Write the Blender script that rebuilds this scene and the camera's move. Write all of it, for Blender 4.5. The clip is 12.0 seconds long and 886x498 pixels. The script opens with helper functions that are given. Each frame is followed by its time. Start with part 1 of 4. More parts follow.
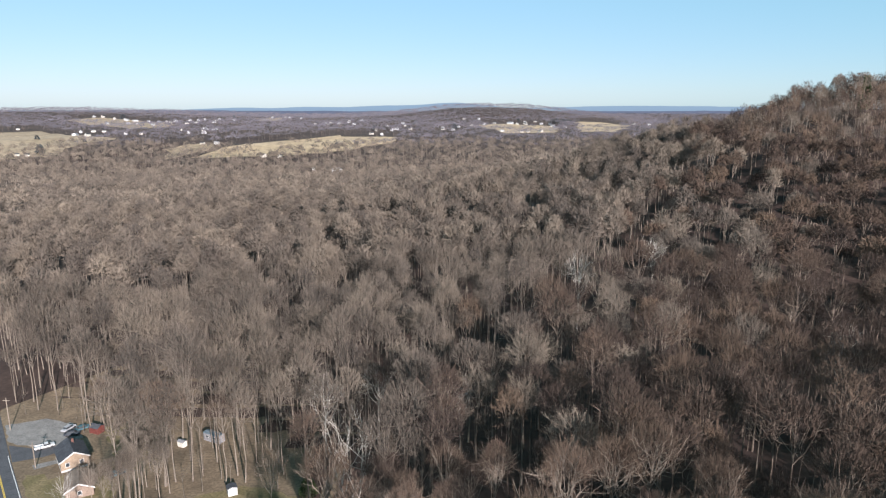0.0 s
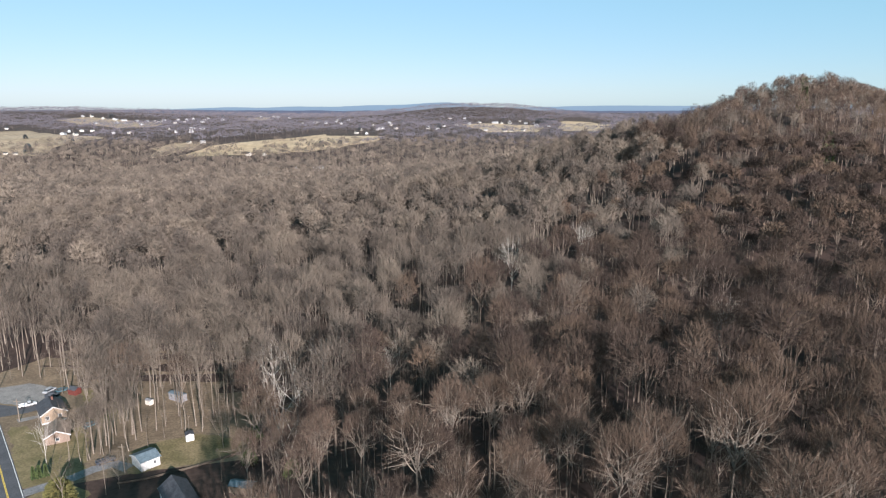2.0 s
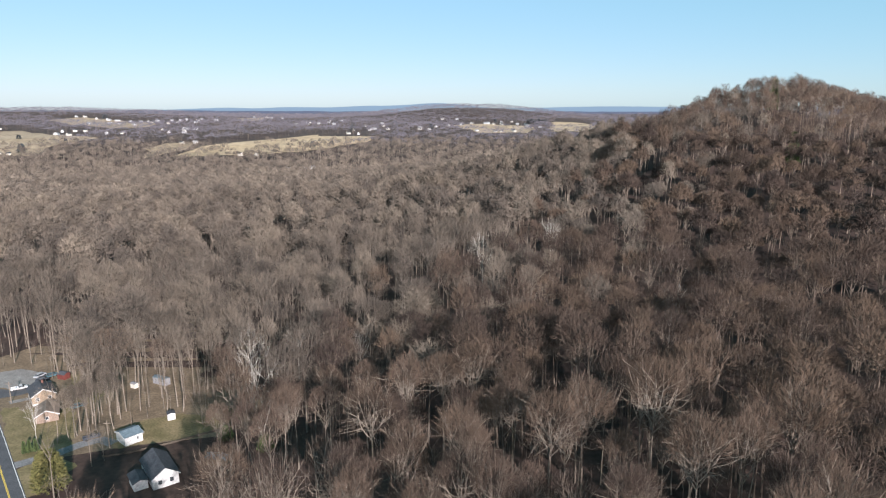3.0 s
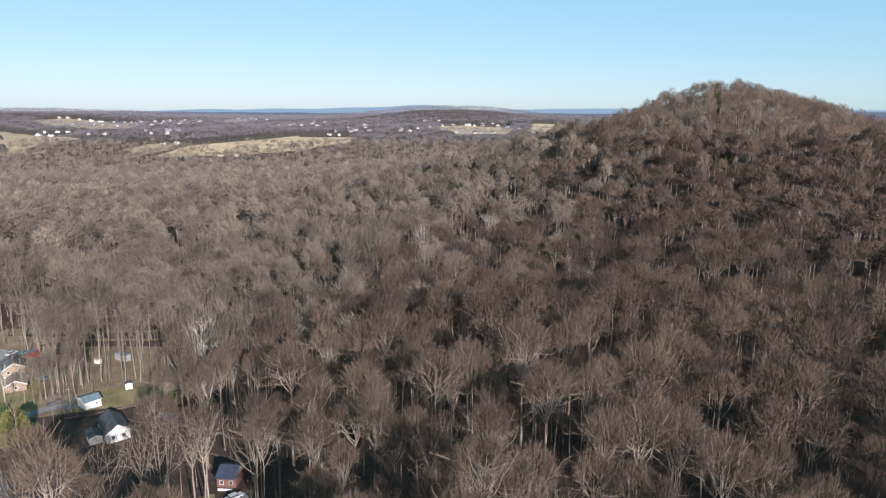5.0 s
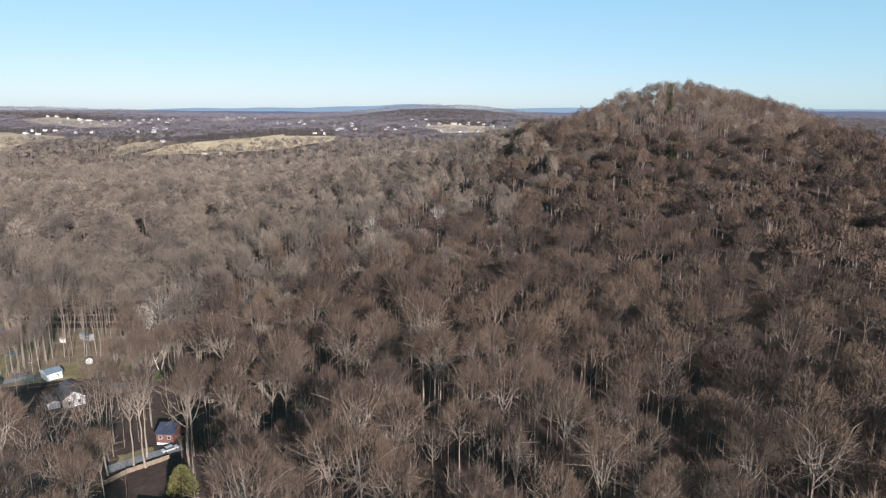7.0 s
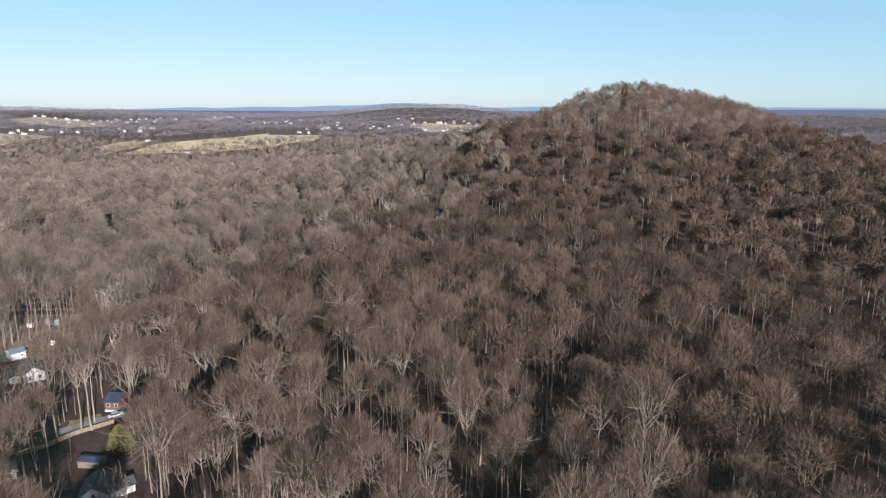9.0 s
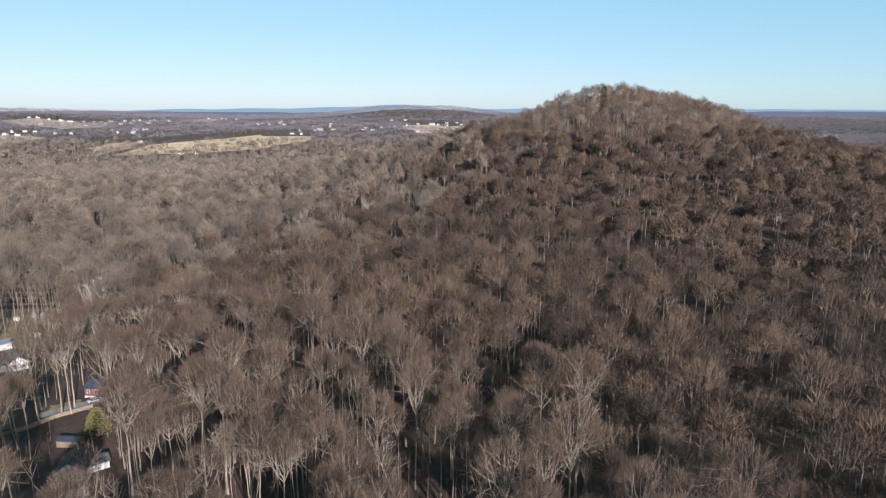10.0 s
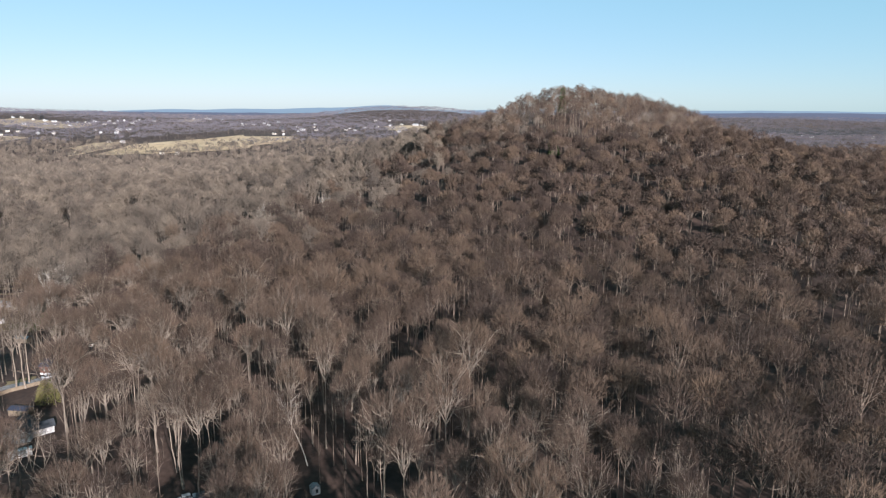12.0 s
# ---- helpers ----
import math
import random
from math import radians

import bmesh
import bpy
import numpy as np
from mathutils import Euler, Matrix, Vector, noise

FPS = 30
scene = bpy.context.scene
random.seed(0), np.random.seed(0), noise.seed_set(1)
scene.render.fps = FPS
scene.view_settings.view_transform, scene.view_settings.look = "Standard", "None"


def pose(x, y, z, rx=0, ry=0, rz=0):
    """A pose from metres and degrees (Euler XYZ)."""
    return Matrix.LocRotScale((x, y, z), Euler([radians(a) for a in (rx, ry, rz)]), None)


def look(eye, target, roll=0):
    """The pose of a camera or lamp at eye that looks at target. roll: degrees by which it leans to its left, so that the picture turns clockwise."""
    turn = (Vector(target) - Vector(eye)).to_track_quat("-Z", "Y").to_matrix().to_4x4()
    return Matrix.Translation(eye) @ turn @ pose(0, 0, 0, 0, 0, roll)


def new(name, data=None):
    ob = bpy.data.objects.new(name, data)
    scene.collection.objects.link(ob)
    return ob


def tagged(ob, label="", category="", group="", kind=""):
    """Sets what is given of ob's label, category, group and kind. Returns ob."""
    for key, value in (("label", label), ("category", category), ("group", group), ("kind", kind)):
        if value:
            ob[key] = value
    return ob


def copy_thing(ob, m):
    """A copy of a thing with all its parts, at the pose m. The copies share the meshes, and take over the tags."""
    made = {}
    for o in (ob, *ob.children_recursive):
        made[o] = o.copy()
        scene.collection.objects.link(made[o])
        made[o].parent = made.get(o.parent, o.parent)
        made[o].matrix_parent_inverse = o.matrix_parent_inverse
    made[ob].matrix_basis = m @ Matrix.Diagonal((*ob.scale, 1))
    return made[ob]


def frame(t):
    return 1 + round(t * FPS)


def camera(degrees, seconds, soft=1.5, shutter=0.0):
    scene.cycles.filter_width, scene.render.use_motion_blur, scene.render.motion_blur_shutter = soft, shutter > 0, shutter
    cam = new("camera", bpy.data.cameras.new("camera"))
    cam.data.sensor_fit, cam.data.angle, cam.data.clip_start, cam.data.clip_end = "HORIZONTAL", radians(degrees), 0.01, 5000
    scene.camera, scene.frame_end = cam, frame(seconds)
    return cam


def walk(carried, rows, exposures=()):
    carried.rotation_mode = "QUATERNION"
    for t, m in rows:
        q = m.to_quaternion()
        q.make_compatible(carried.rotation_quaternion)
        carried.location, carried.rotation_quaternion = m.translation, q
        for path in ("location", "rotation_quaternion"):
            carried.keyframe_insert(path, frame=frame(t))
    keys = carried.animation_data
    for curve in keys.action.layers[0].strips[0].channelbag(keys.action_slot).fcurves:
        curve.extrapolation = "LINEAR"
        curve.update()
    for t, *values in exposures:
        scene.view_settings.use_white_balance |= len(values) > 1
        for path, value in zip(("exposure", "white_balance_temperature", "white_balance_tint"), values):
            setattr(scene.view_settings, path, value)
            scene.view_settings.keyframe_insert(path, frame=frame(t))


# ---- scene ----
cam = camera(68.3, 12.0, soft=1.3)
METRES, EYE, TILT, LEAN, TURN = 210.0, 101.6, -12.3, 0.0, 0.0
ROWS = [
    (0.0, 0.0, 0.0, 0.0, 0.0, 0.0, -0.0),
    (0.5, 0.0238, -0.035, -0.0075, -0.15, -0.0, 0.01),
    (1.0, 0.048, -0.0696, -0.0148, -0.3, 0.01, 0.02),
    (1.5, 0.072, -0.1041, -0.0224, -0.5, -0.01, 0.08),
    (2.0, 0.096, -0.1384, -0.0302, -0.65, -0.03, 0.14),
    (2.5, 0.1193, -0.1739, -0.038, -0.83, -0.0, 0.17),
    (3.0, 0.1431, -0.2088, -0.0456, -1.05, 0.03, 0.17),
    (5.0, 0.2459, -0.3399, -0.0727, -2.03, 0.17, 0.26),
    (5.5, 0.2738, -0.3703, -0.0792, -2.24, 0.15, 0.27),
    (6.0, 0.3023, -0.4005, -0.0854, -2.35, 0.1, 0.3),
    (6.5, 0.3306, -0.4304, -0.0919, -2.44, 0.11, 0.33),
    (7.0, 0.3593, -0.4591, -0.0978, -2.56, 0.08, 0.34),
    (9.0, 0.4746, -0.5749, -0.1201, -3.11, -0.01, 0.56),
    (9.5, 0.5012, -0.6054, -0.1271, -3.26, 0.05, 0.6),
    (10.0, 0.5274, -0.6371, -0.1339, -3.43, 0.12, 0.6),
    (10.5, 0.5552, -0.6657, -0.1396, -3.64, 0.17, 0.59),
    (11.0, 0.5834, -0.6924, -0.1451, -3.86, 0.14, 0.62),
    (11.5, 0.6113, -0.7201, -0.1511, -4.07, 0.16, 0.65),
    (12.0, 0.6387, -0.7492, -0.1575, -4.23, 0.18, 0.65),
]
walk(cam, [(t, pose(0, 0, EYE, TILT, LEAN, TURN) @ pose(METRES * x, METRES * y, METRES * z, 90 + pitch, roll, yaw)) for t, x, y, z, yaw, pitch, roll in ROWS],
     exposures=[(0.0, 1.34, 6000, 16.5), (12.0, 1.34, 6000, 16.5)])

# ---- light ----
SUN_AZ, SUN_EL = 156.0, 20.0          # compass degrees from +y, and height
world = bpy.data.worlds.new("sky")
scene.world = world
world.use_nodes = True
sky = world.node_tree.nodes.new("ShaderNodeTexSky")
sky.sky_type, sky.sun_disc = "NISHITA", False
sky.sun_elevation, sky.sun_rotation = radians(SUN_EL), radians(SUN_AZ)
sky.altitude, sky.air_density, sky.dust_density, sky.ozone_density = 200.0, 0.8, 0.4, 2.2
back = world.node_tree.nodes["Background"]
back.inputs["Strength"].default_value = 0.0435
thin = world.node_tree.nodes.new("ShaderNodeMix")          # a thin bright veil of winter air over the blue
thin.data_type = "RGBA"
thin.inputs["Factor"].default_value, thin.inputs["B"].default_value = 0.45, (3.55, 9.2, 9.25, 1)
clear = world.node_tree.nodes.new("ShaderNodeMix")          # a cyan cast high up, paler towards the horizon
clear.data_type, clear.blend_type = "RGBA", "MULTIPLY"
clear.inputs["Factor"].default_value, clear.inputs["B"].default_value = 1.0, (1.35, 0.90, 0.975, 1)
world.node_tree.links.new(sky.outputs[0], clear.inputs["A"])
world.node_tree.links.new(clear.outputs["Result"], thin.inputs["A"])
world.node_tree.links.new(thin.outputs["Result"], back.inputs["Color"])
sun = new("sun", bpy.data.lights.new("sun", "SUN"))
sun.data.energy, sun.data.angle, sun.data.color = 5.0, radians(0.6), (1.0, 0.90, 0.80)
a, e = radians(SUN_AZ), radians(SUN_EL)
sun.matrix_world = look((400 * math.sin(a) * math.cos(e), 400 * math.cos(a) * math.cos(e), 400 * math.sin(e)), (0, 0, 0))


# ---- materials ----
def material(name, c1, c2, scale, rough=0.9, fine=0.0, bump=0.0, vary=0.0, metal=0.0, contrast=0.22, tone=0.0):
    """Two colours mixed by noise of that scale (per metre), with finer grain, relief and a spread from object to object."""
    m = bpy.data.materials.new(name)
    m.use_nodes = True
    nt = m.node_tree
    bsdf = nt.nodes["Principled BSDF"]
    bsdf.inputs["Roughness"].default_value, bsdf.inputs["Metallic"].default_value = rough, metal
    bsdf.inputs["Specular IOR Level"].default_value = 0.3
    geo = nt.nodes.new("ShaderNodeNewGeometry")
    n1 = nt.nodes.new("ShaderNodeTexNoise")
    n1.inputs["Scale"].default_value, n1.inputs["Detail"].default_value = scale, 4.0
    nt.links.new(geo.outputs["Position"], n1.inputs["Vector"])
    ramp = nt.nodes.new("ShaderNodeMapRange")
    ramp.inputs["From Min"].default_value, ramp.inputs["From Max"].default_value = 0.5 - contrast, 0.5 + contrast
    nt.links.new(n1.outputs["Fac"], ramp.inputs["Value"])
    mix = nt.nodes.new("ShaderNodeMix")
    mix.data_type = "RGBA"
    nt.links.new(ramp.outputs["Result"], mix.inputs["Factor"])
    mix.inputs["A"].default_value, mix.inputs["B"].default_value = (*c1, 1), (*c2, 1)
    out = mix.outputs["Result"]
    hsv = nt.nodes.new("ShaderNodeHueSaturation")
    nt.links.new(out, hsv.inputs["Color"])
    value = None
    if fine:
        n2 = nt.nodes.new("ShaderNodeTexNoise")
        n2.inputs["Scale"].default_value, n2.inputs["Detail"].default_value = fine, 3.0
        nt.links.new(geo.outputs["Position"], n2.inputs["Vector"])
        r2 = nt.nodes.new("ShaderNodeMapRange")
        r2.inputs["From Min"].default_value, r2.inputs["From Max"].default_value = 0.3, 0.7
        r2.inputs["To Min"].default_value, r2.inputs["To Max"].default_value = 0.7, 1.3
        nt.links.new(n2.outputs["Fac"], r2.inputs["Value"])
        value = r2.outputs["Result"]
        if bump:
            b = nt.nodes.new("ShaderNodeBump")
            b.inputs["Strength"].default_value, b.inputs["Distance"].default_value = 0.8, bump
            nt.links.new(n2.outputs["Fac"], b.inputs["Height"])
            nt.links.new(b.outputs["Normal"], bsdf.inputs["Normal"])
    if vary:
        info = nt.nodes.new("ShaderNodeObjectInfo")
        r3 = nt.nodes.new("ShaderNodeMapRange")
        r3.inputs["To Min"].default_value, r3.inputs["To Max"].default_value = 1 - vary, 1 + vary
        nt.links.new(info.outputs["Random"], r3.inputs["Value"])
        if value:
            mul = nt.nodes.new("ShaderNodeMath")
            mul.operation = "MULTIPLY"
            nt.links.new(value, mul.inputs[0])
            nt.links.new(r3.outputs["Result"], mul.inputs[1])
            value = mul.outputs[0]
        else:
            value = r3.outputs["Result"]
    if tone:                          # each joined tree has a tone of its own, from 0 to 1
        att = nt.nodes.new("ShaderNodeAttribute")
        att.attribute_name = "tone"
        add = nt.nodes.new("ShaderNodeMath")
        add.operation = "MULTIPLY_ADD"
        nt.links.new(att.outputs["Fac"], add.inputs[0])
        add.inputs[1].default_value, add.inputs[2].default_value = tone, 1 - tone / 2
        blend = nt.nodes.new("ShaderNodeMath")          # the tone also leads from the first colour to the second
        blend.operation = "MULTIPLY_ADD"
        nt.links.new(att.outputs["Fac"], blend.inputs[0])
        blend.inputs[1].default_value, blend.inputs[2].default_value = 0.65, 0.0
        part_noise = nt.nodes.new("ShaderNodeMath")
        part_noise.operation = "MULTIPLY_ADD"
        nt.links.new(ramp.outputs["Result"], part_noise.inputs[0])
        part_noise.inputs[1].default_value = 0.35
        nt.links.new(blend.outputs[0], part_noise.inputs[2])
        nt.links.new(part_noise.outputs[0], mix.inputs["Factor"])
        mul2 = nt.nodes.new("ShaderNodeMath")
        mul2.operation = "MULTIPLY"
        nt.links.new(value, mul2.inputs[0])
        nt.links.new(add.outputs[0], mul2.inputs[1])
        value = mul2.outputs[0]
    if value:
        nt.links.new(value, hsv.inputs["Value"])
    nt.links.new(hsv.outputs["Color"], bsdf.inputs["Base Color"])
    return m


LITTER = material("leaf_litter", (0.019, 0.0115, 0.0098), (0.060, 0.038, 0.029), 0.05, 0.95, 0.6, 0.1)
LEAFY = material("leaf_strewn_grass", (0.088, 0.065, 0.043), (0.172, 0.129, 0.085), 0.12, 0.95, 1.2, 0.06)
GRASS = material("winter_grass", (0.084, 0.074, 0.031), (0.185, 0.142, 0.078), 0.16, 0.95, 1.5, 0.05)
STRAW = material("straw_field", (0.300, 0.222, 0.132), (0.365, 0.280, 0.180), 0.012, 0.95, 0.1)
PASTURE = material("pale_pasture", (0.225, 0.170, 0.108), (0.290, 0.224, 0.152), 0.01, 0.95, 0.1)
ASPHALT = material("asphalt", (0.05, 0.052, 0.058), (0.075, 0.077, 0.083), 0.3, 0.85, 3.0)
GRAVEL = material("gravel", (0.135, 0.129, 0.123), (0.202, 0.196, 0.185), 0.3, 0.95, 2.5, 0.03)
BARK = material("bark", (0.125, 0.105, 0.086), (0.205, 0.172, 0.139), 0.15, 0.95, 2.0, vary=0.2)
DARK_BARK = material("dark_bark", (0.105, 0.082, 0.067), (0.180, 0.144, 0.114), 0.15, 0.95, 2.0, vary=0.2)
PALE_BARK = material("pale_bark", (0.300, 0.276, 0.242), (0.410, 0.388, 0.345), 0.3, 0.9, 1.5, vary=0.1)
# TWIG is darkened and GREY_TWIG lifted, partly to paint the sunlit left, shaded right.
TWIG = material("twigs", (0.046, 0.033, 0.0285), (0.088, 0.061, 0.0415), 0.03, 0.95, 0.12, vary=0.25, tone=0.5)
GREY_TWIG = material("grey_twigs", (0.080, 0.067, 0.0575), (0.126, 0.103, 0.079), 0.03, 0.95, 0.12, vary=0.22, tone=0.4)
# Haze of distance is mixed into this purple-grey twig colour.
HAZED_TWIG = material("hazed_purple_grey_twigs", (0.090, 0.084, 0.100), (0.116, 0.108, 0.124), 0.006, 0.95, 0.03, tone=0.3)
FAR_NEEDLES = material("dark_far_needles", (0.030, 0.036, 0.040), (0.045, 0.052, 0.055), 0.02, 0.9, 0.1)
PALE_TWIG = material("pale_twigs", (0.15, 0.132, 0.112), (0.21, 0.186, 0.160), 0.1, 0.95, vary=0.1)
NEEDLES = material("needles", (0.035, 0.055, 0.02), (0.07, 0.095, 0.03), 0.5, 0.9, 3.0)
WHITE = material("white_siding", (0.391, 0.391, 0.383), (0.458, 0.458, 0.452), 0.4, 0.7, 2.0)
CREAM = material("cream_siding", (0.394, 0.369, 0.318), (0.445, 0.420, 0.369), 0.4, 0.7, 2.0)
BRICK = material("tan_brick", (0.185, 0.140, 0.100), (0.240, 0.185, 0.132), 1.0, 0.9, 5.0)
REDBRICK = material("red_brick", (0.088, 0.043, 0.035), (0.125, 0.064, 0.050), 1.0, 0.9, 5.0)
DARKROOF = material("dark_shingle", (0.030, 0.033, 0.040), (0.056, 0.060, 0.068), 0.8, 0.85, 3.0, 0.02)
BLUEROOF = material("blue_grey_roof", (0.082, 0.112, 0.132), (0.112, 0.145, 0.168), 0.5, 0.55, 2.0)
GREYROOF = material("grey_shingle", (0.150, 0.150, 0.157), (0.209, 0.209, 0.216), 0.5, 0.85, 2.0)
BROWNROOF = material("brown_shingle", (0.15, 0.11, 0.085), (0.20, 0.155, 0.125), 0.8, 0.9, 3.0)
GLASS = material("window_glass", (0.03, 0.035, 0.04), (0.05, 0.055, 0.06), 1.0, 0.08)
REDPAINT = material("red_paint", (0.085, 0.024, 0.02), (0.115, 0.034, 0.028), 0.8, 0.6, 3.0)
# Weathered wood darkened further, so the fence's shadow line sits in its colour.
SHADEWOOD = material("shaded_weathered_wood", (0.055, 0.045, 0.035), (0.085, 0.069, 0.053), 0.6, 0.9, 4.0)
WOOD = material("weathered_wood", (0.115, 0.092, 0.066), (0.16, 0.128, 0.093), 0.6, 0.9, 4.0)
BLUETARP = material("dark_blue_metal", (0.022, 0.027, 0.045), (0.035, 0.04, 0.062), 0.8, 0.5, 2.0)
TYRE = material("rubber", (0.02, 0.02, 0.02), (0.03, 0.03, 0.03), 4.0, 0.9)
WHITECAR = material("white_car_paint", (0.42, 0.43, 0.44), (0.50, 0.51, 0.52), 0.5, 0.3)
DARKCAR = material("dark_car_paint", (0.03, 0.035, 0.045), (0.05, 0.055, 0.065), 0.5, 0.3)
TEALCAR = material("teal_car_paint", (0.045, 0.095, 0.115), (0.06, 0.12, 0.14), 0.5, 0.35)
SILVERCAR = material("silver_car_paint", (0.24, 0.25, 0.265), (0.31, 0.32, 0.335), 0.5, 0.3)
YELLOWLINE = material("yellow_road_paint", (0.55, 0.38, 0.05), (0.65, 0.46, 0.09), 2.0, 0.8)
WHITELINE = material("white_road_paint", (0.62, 0.62, 0.60), (0.72, 0.72, 0.70), 2.0, 0.8)
DRIVE = material("worn_drive", (0.113, 0.113, 0.116), (0.180, 0.180, 0.183), 0.25, 0.9, 2.0)
OLIVE = material("olive_needles", (0.055, 0.058, 0.018), (0.11, 0.10, 0.035), 0.5, 0.9, 3.0)


# ---- the lie of the land ----
def smooth(v, lo, hi):
    t = np.clip((v - lo) / (hi - lo), 0, 1)
    return t * t * (3 - 2 * t)


def bell(x, y, cx, cy, sx, sy):
    return np.exp(-((x - cx) / sx) ** 2 - ((y - cy) / sy) ** 2)


def height(x, y):
    """Ground height in metres at the place (x, y)."""
    x, y = np.asarray(x, float), np.asarray(y, float)
    along = np.clip(((x - 306) * 0.69 + (y - 480) * 0.72) / 140, 0, 1)          # the hill's crest runs back from its top
    d = np.sqrt((x - 306 - 97 * along) ** 2 + (y - 480 - 101 * along) ** 2 + 25 ** 2) - 25
    z = (97 - 6 * along) * np.exp(-(d / 172) ** 1.15) * smooth(np.hypot(x + 80, y - 155), 45, 150)          # the yards lie level
    rise = np.interp(y, (600, 900, 1030, 1150, 1300, 1500, 1900, 2600, 3300), (0, -8, -5, 10, 27, 37, 43, 50, 40))
    right = np.interp(y, (600, 900, 1030, 2350, 2750, 3300), (0, -2, -1, 9, 34, 62))          # a wide low valley east of the hill
    z = z + rise + (right - rise) * smooth(x, 500, 1100)
    z = z + 5.5 * bell(x, y, 235, 625, 70, 80) + 4.2 * bell(x, y, 316, 484, 34, 40)          # the hill's west shoulder and its tip
    z = z + 52 * bell(x, y, 190, 2750, 400, 420) + 34 * bell(x, y, -1500, 2500, 800, 420)
    roll = 2.2 * np.sin(x / 61 + 1.3) * np.sin(y / 83 + 0.4) + 1.2 * np.sin(x / 29 - y / 37)
    return z + roll * smooth(np.hypot(x + 70, y - 140), 90, 220)


def ground_at(x, y):
    return float(height(x, y))


def mesh_object(name, verts, faces, mats, parent=None, indices=None, smooth_shade=False):
    me = bpy.data.meshes.new(name)
    me.from_pydata([tuple(v) for v in verts], [], [tuple(f) for f in faces])
    for m in mats if isinstance(mats, (list, tuple)) else [mats]:
        me.materials.append(m)
    if indices is not None:
        me.polygons.foreach_set("material_index", np.asarray(indices, np.int32))
    if smooth_shade:
        me.polygons.foreach_set("use_smooth", np.ones(len(me.polygons), bool))
    me.update()
    ob = new(name, me)
    if parent:
        ob.parent = parent
    return ob


def tri_mesh(name, verts, tris, mats, indices):
    """A mesh from arrays of triangles, quick for large counts."""
    me = bpy.data.meshes.new(name)
    n = len(tris)
    me.vertices.add(len(verts))
    me.vertices.foreach_set("co", np.ascontiguousarray(verts, np.float32).ravel())
    me.loops.add(3 * n)
    me.loops.foreach_set("vertex_index", np.ascontiguousarray(tris, np.int32).ravel())
    me.polygons.add(n)
    me.polygons.foreach_set("loop_start", np.arange(0, 3 * n, 3, dtype=np.int32))
    for m in mats:
        me.materials.append(m)
    me.polygons.foreach_set("material_index", np.ascontiguousarray(indices, np.int32))
    me.update(calc_edges=True)
    return me


def sheet(name, xs, ys, lift, mat, keep=None):
    """A draped sheet over the land on the lines xs and ys."""
    gx, gy = np.meshgrid(xs, ys)
    z = height(gx, gy) + lift
    verts = np.stack([gx, gy, z], -1).reshape(-1, 3)
    w = len(xs)
    faces = []
    for j in range(len(ys) - 1):
        for i in range(w - 1):
            if keep is None or keep((xs[i] + xs[i + 1]) / 2, (ys[j] + ys[j + 1]) / 2):
                faces.append((j * w + i, j * w + i + 1, (j + 1) * w + i + 1, (j + 1) * w + i))
    return mesh_object(name, verts, faces, mat, smooth_shade=True)


def spread(centre, near, step, count, far):
    """Grid lines: even near the centre, wider and wider outwards to far."""
    u = np.linspace(0, 1, count)
    outer = near + (far - near) * (0.12 * u + 0.88 * u ** 3)
    return np.concatenate([centre - outer[:0:-1], np.arange(centre - near, centre + near + 0.1, step), centre + outer[1:]])


ground = sheet("ground", spread(80, 480, 10, 60, 4700), spread(280, 480, 10, 60, 4650), 0.0, LITTER)
tagged(ground, "brown leaf-littered ground rolling away to the horizon", "ground", kind="structure")


def inside(poly, x, y):
    """Which of the places lie inside the polygon."""
    x, y = np.asarray(x, float), np.asarray(y, float)
    res = np.zeros(x.shape, bool)
    n = len(poly)
    for i in range(n):
        (x1, y1), (x2, y2) = poly[i], poly[(i + 1) % n]
        cross = ((y1 > y) != (y2 > y)) & (x < (x2 - x1) * (y - y1) / ((y2 - y1) or 1e-9) + x1)
        res ^= cross
    return res


def ragged(poly, amp, step=2.2, seed=1):
    """The polygon with an uneven edge."""
    r = np.random.default_rng(seed)
    out = []
    for (x1, y1), (x2, y2) in zip(poly, poly[1:] + poly[:1]):
        n = max(1, int(math.hypot(x2 - x1, y2 - y1) / step))
        for k in range(n):
            j = r.normal(size=2) * amp * (0.3 if k == 0 else 1)
            out.append((x1 + (x2 - x1) * k / n + j[0], y1 + (y2 - y1) * k / n + j[1]))
    return out


def patch(name, poly, lift, mat, label, category, step=4.0, kind="structure"):
    """A polygon draped over the land: cut on a grid so that it follows it."""
    if name in ("lawn", "field", "gravel_lot"):
        poly = ragged(poly, 9.0 if name == "field" else 0.5, 30.0 if name == "field" else 2.0)
    bm = bmesh.new()
    bm.faces.new([bm.verts.new((px, py, 0)) for px, py in poly])
    for axis in (0, 1):
        lo, hi = min(p[axis] for p in poly), max(p[axis] for p in poly)
        v = lo + step
        while v < hi:
            no = (1, 0, 0) if axis == 0 else (0, 1, 0)
            co = (v, 0, 0) if axis == 0 else (0, v, 0)
            bmesh.ops.bisect_plane(bm, geom=bm.verts[:] + bm.edges[:] + bm.faces[:], plane_co=co, plane_no=no)
            v += step
    for v in bm.verts:
        v.co.z = ground_at(v.co.x, v.co.y) + lift
    bmesh.ops.recalc_face_normals(bm, faces=bm.faces[:])
    me = bpy.data.meshes.new(name)
    bm.to_mesh(me)
    bm.free()
    me.materials.append(mat)
    return tagged(new(name, me), label, category, kind=kind)


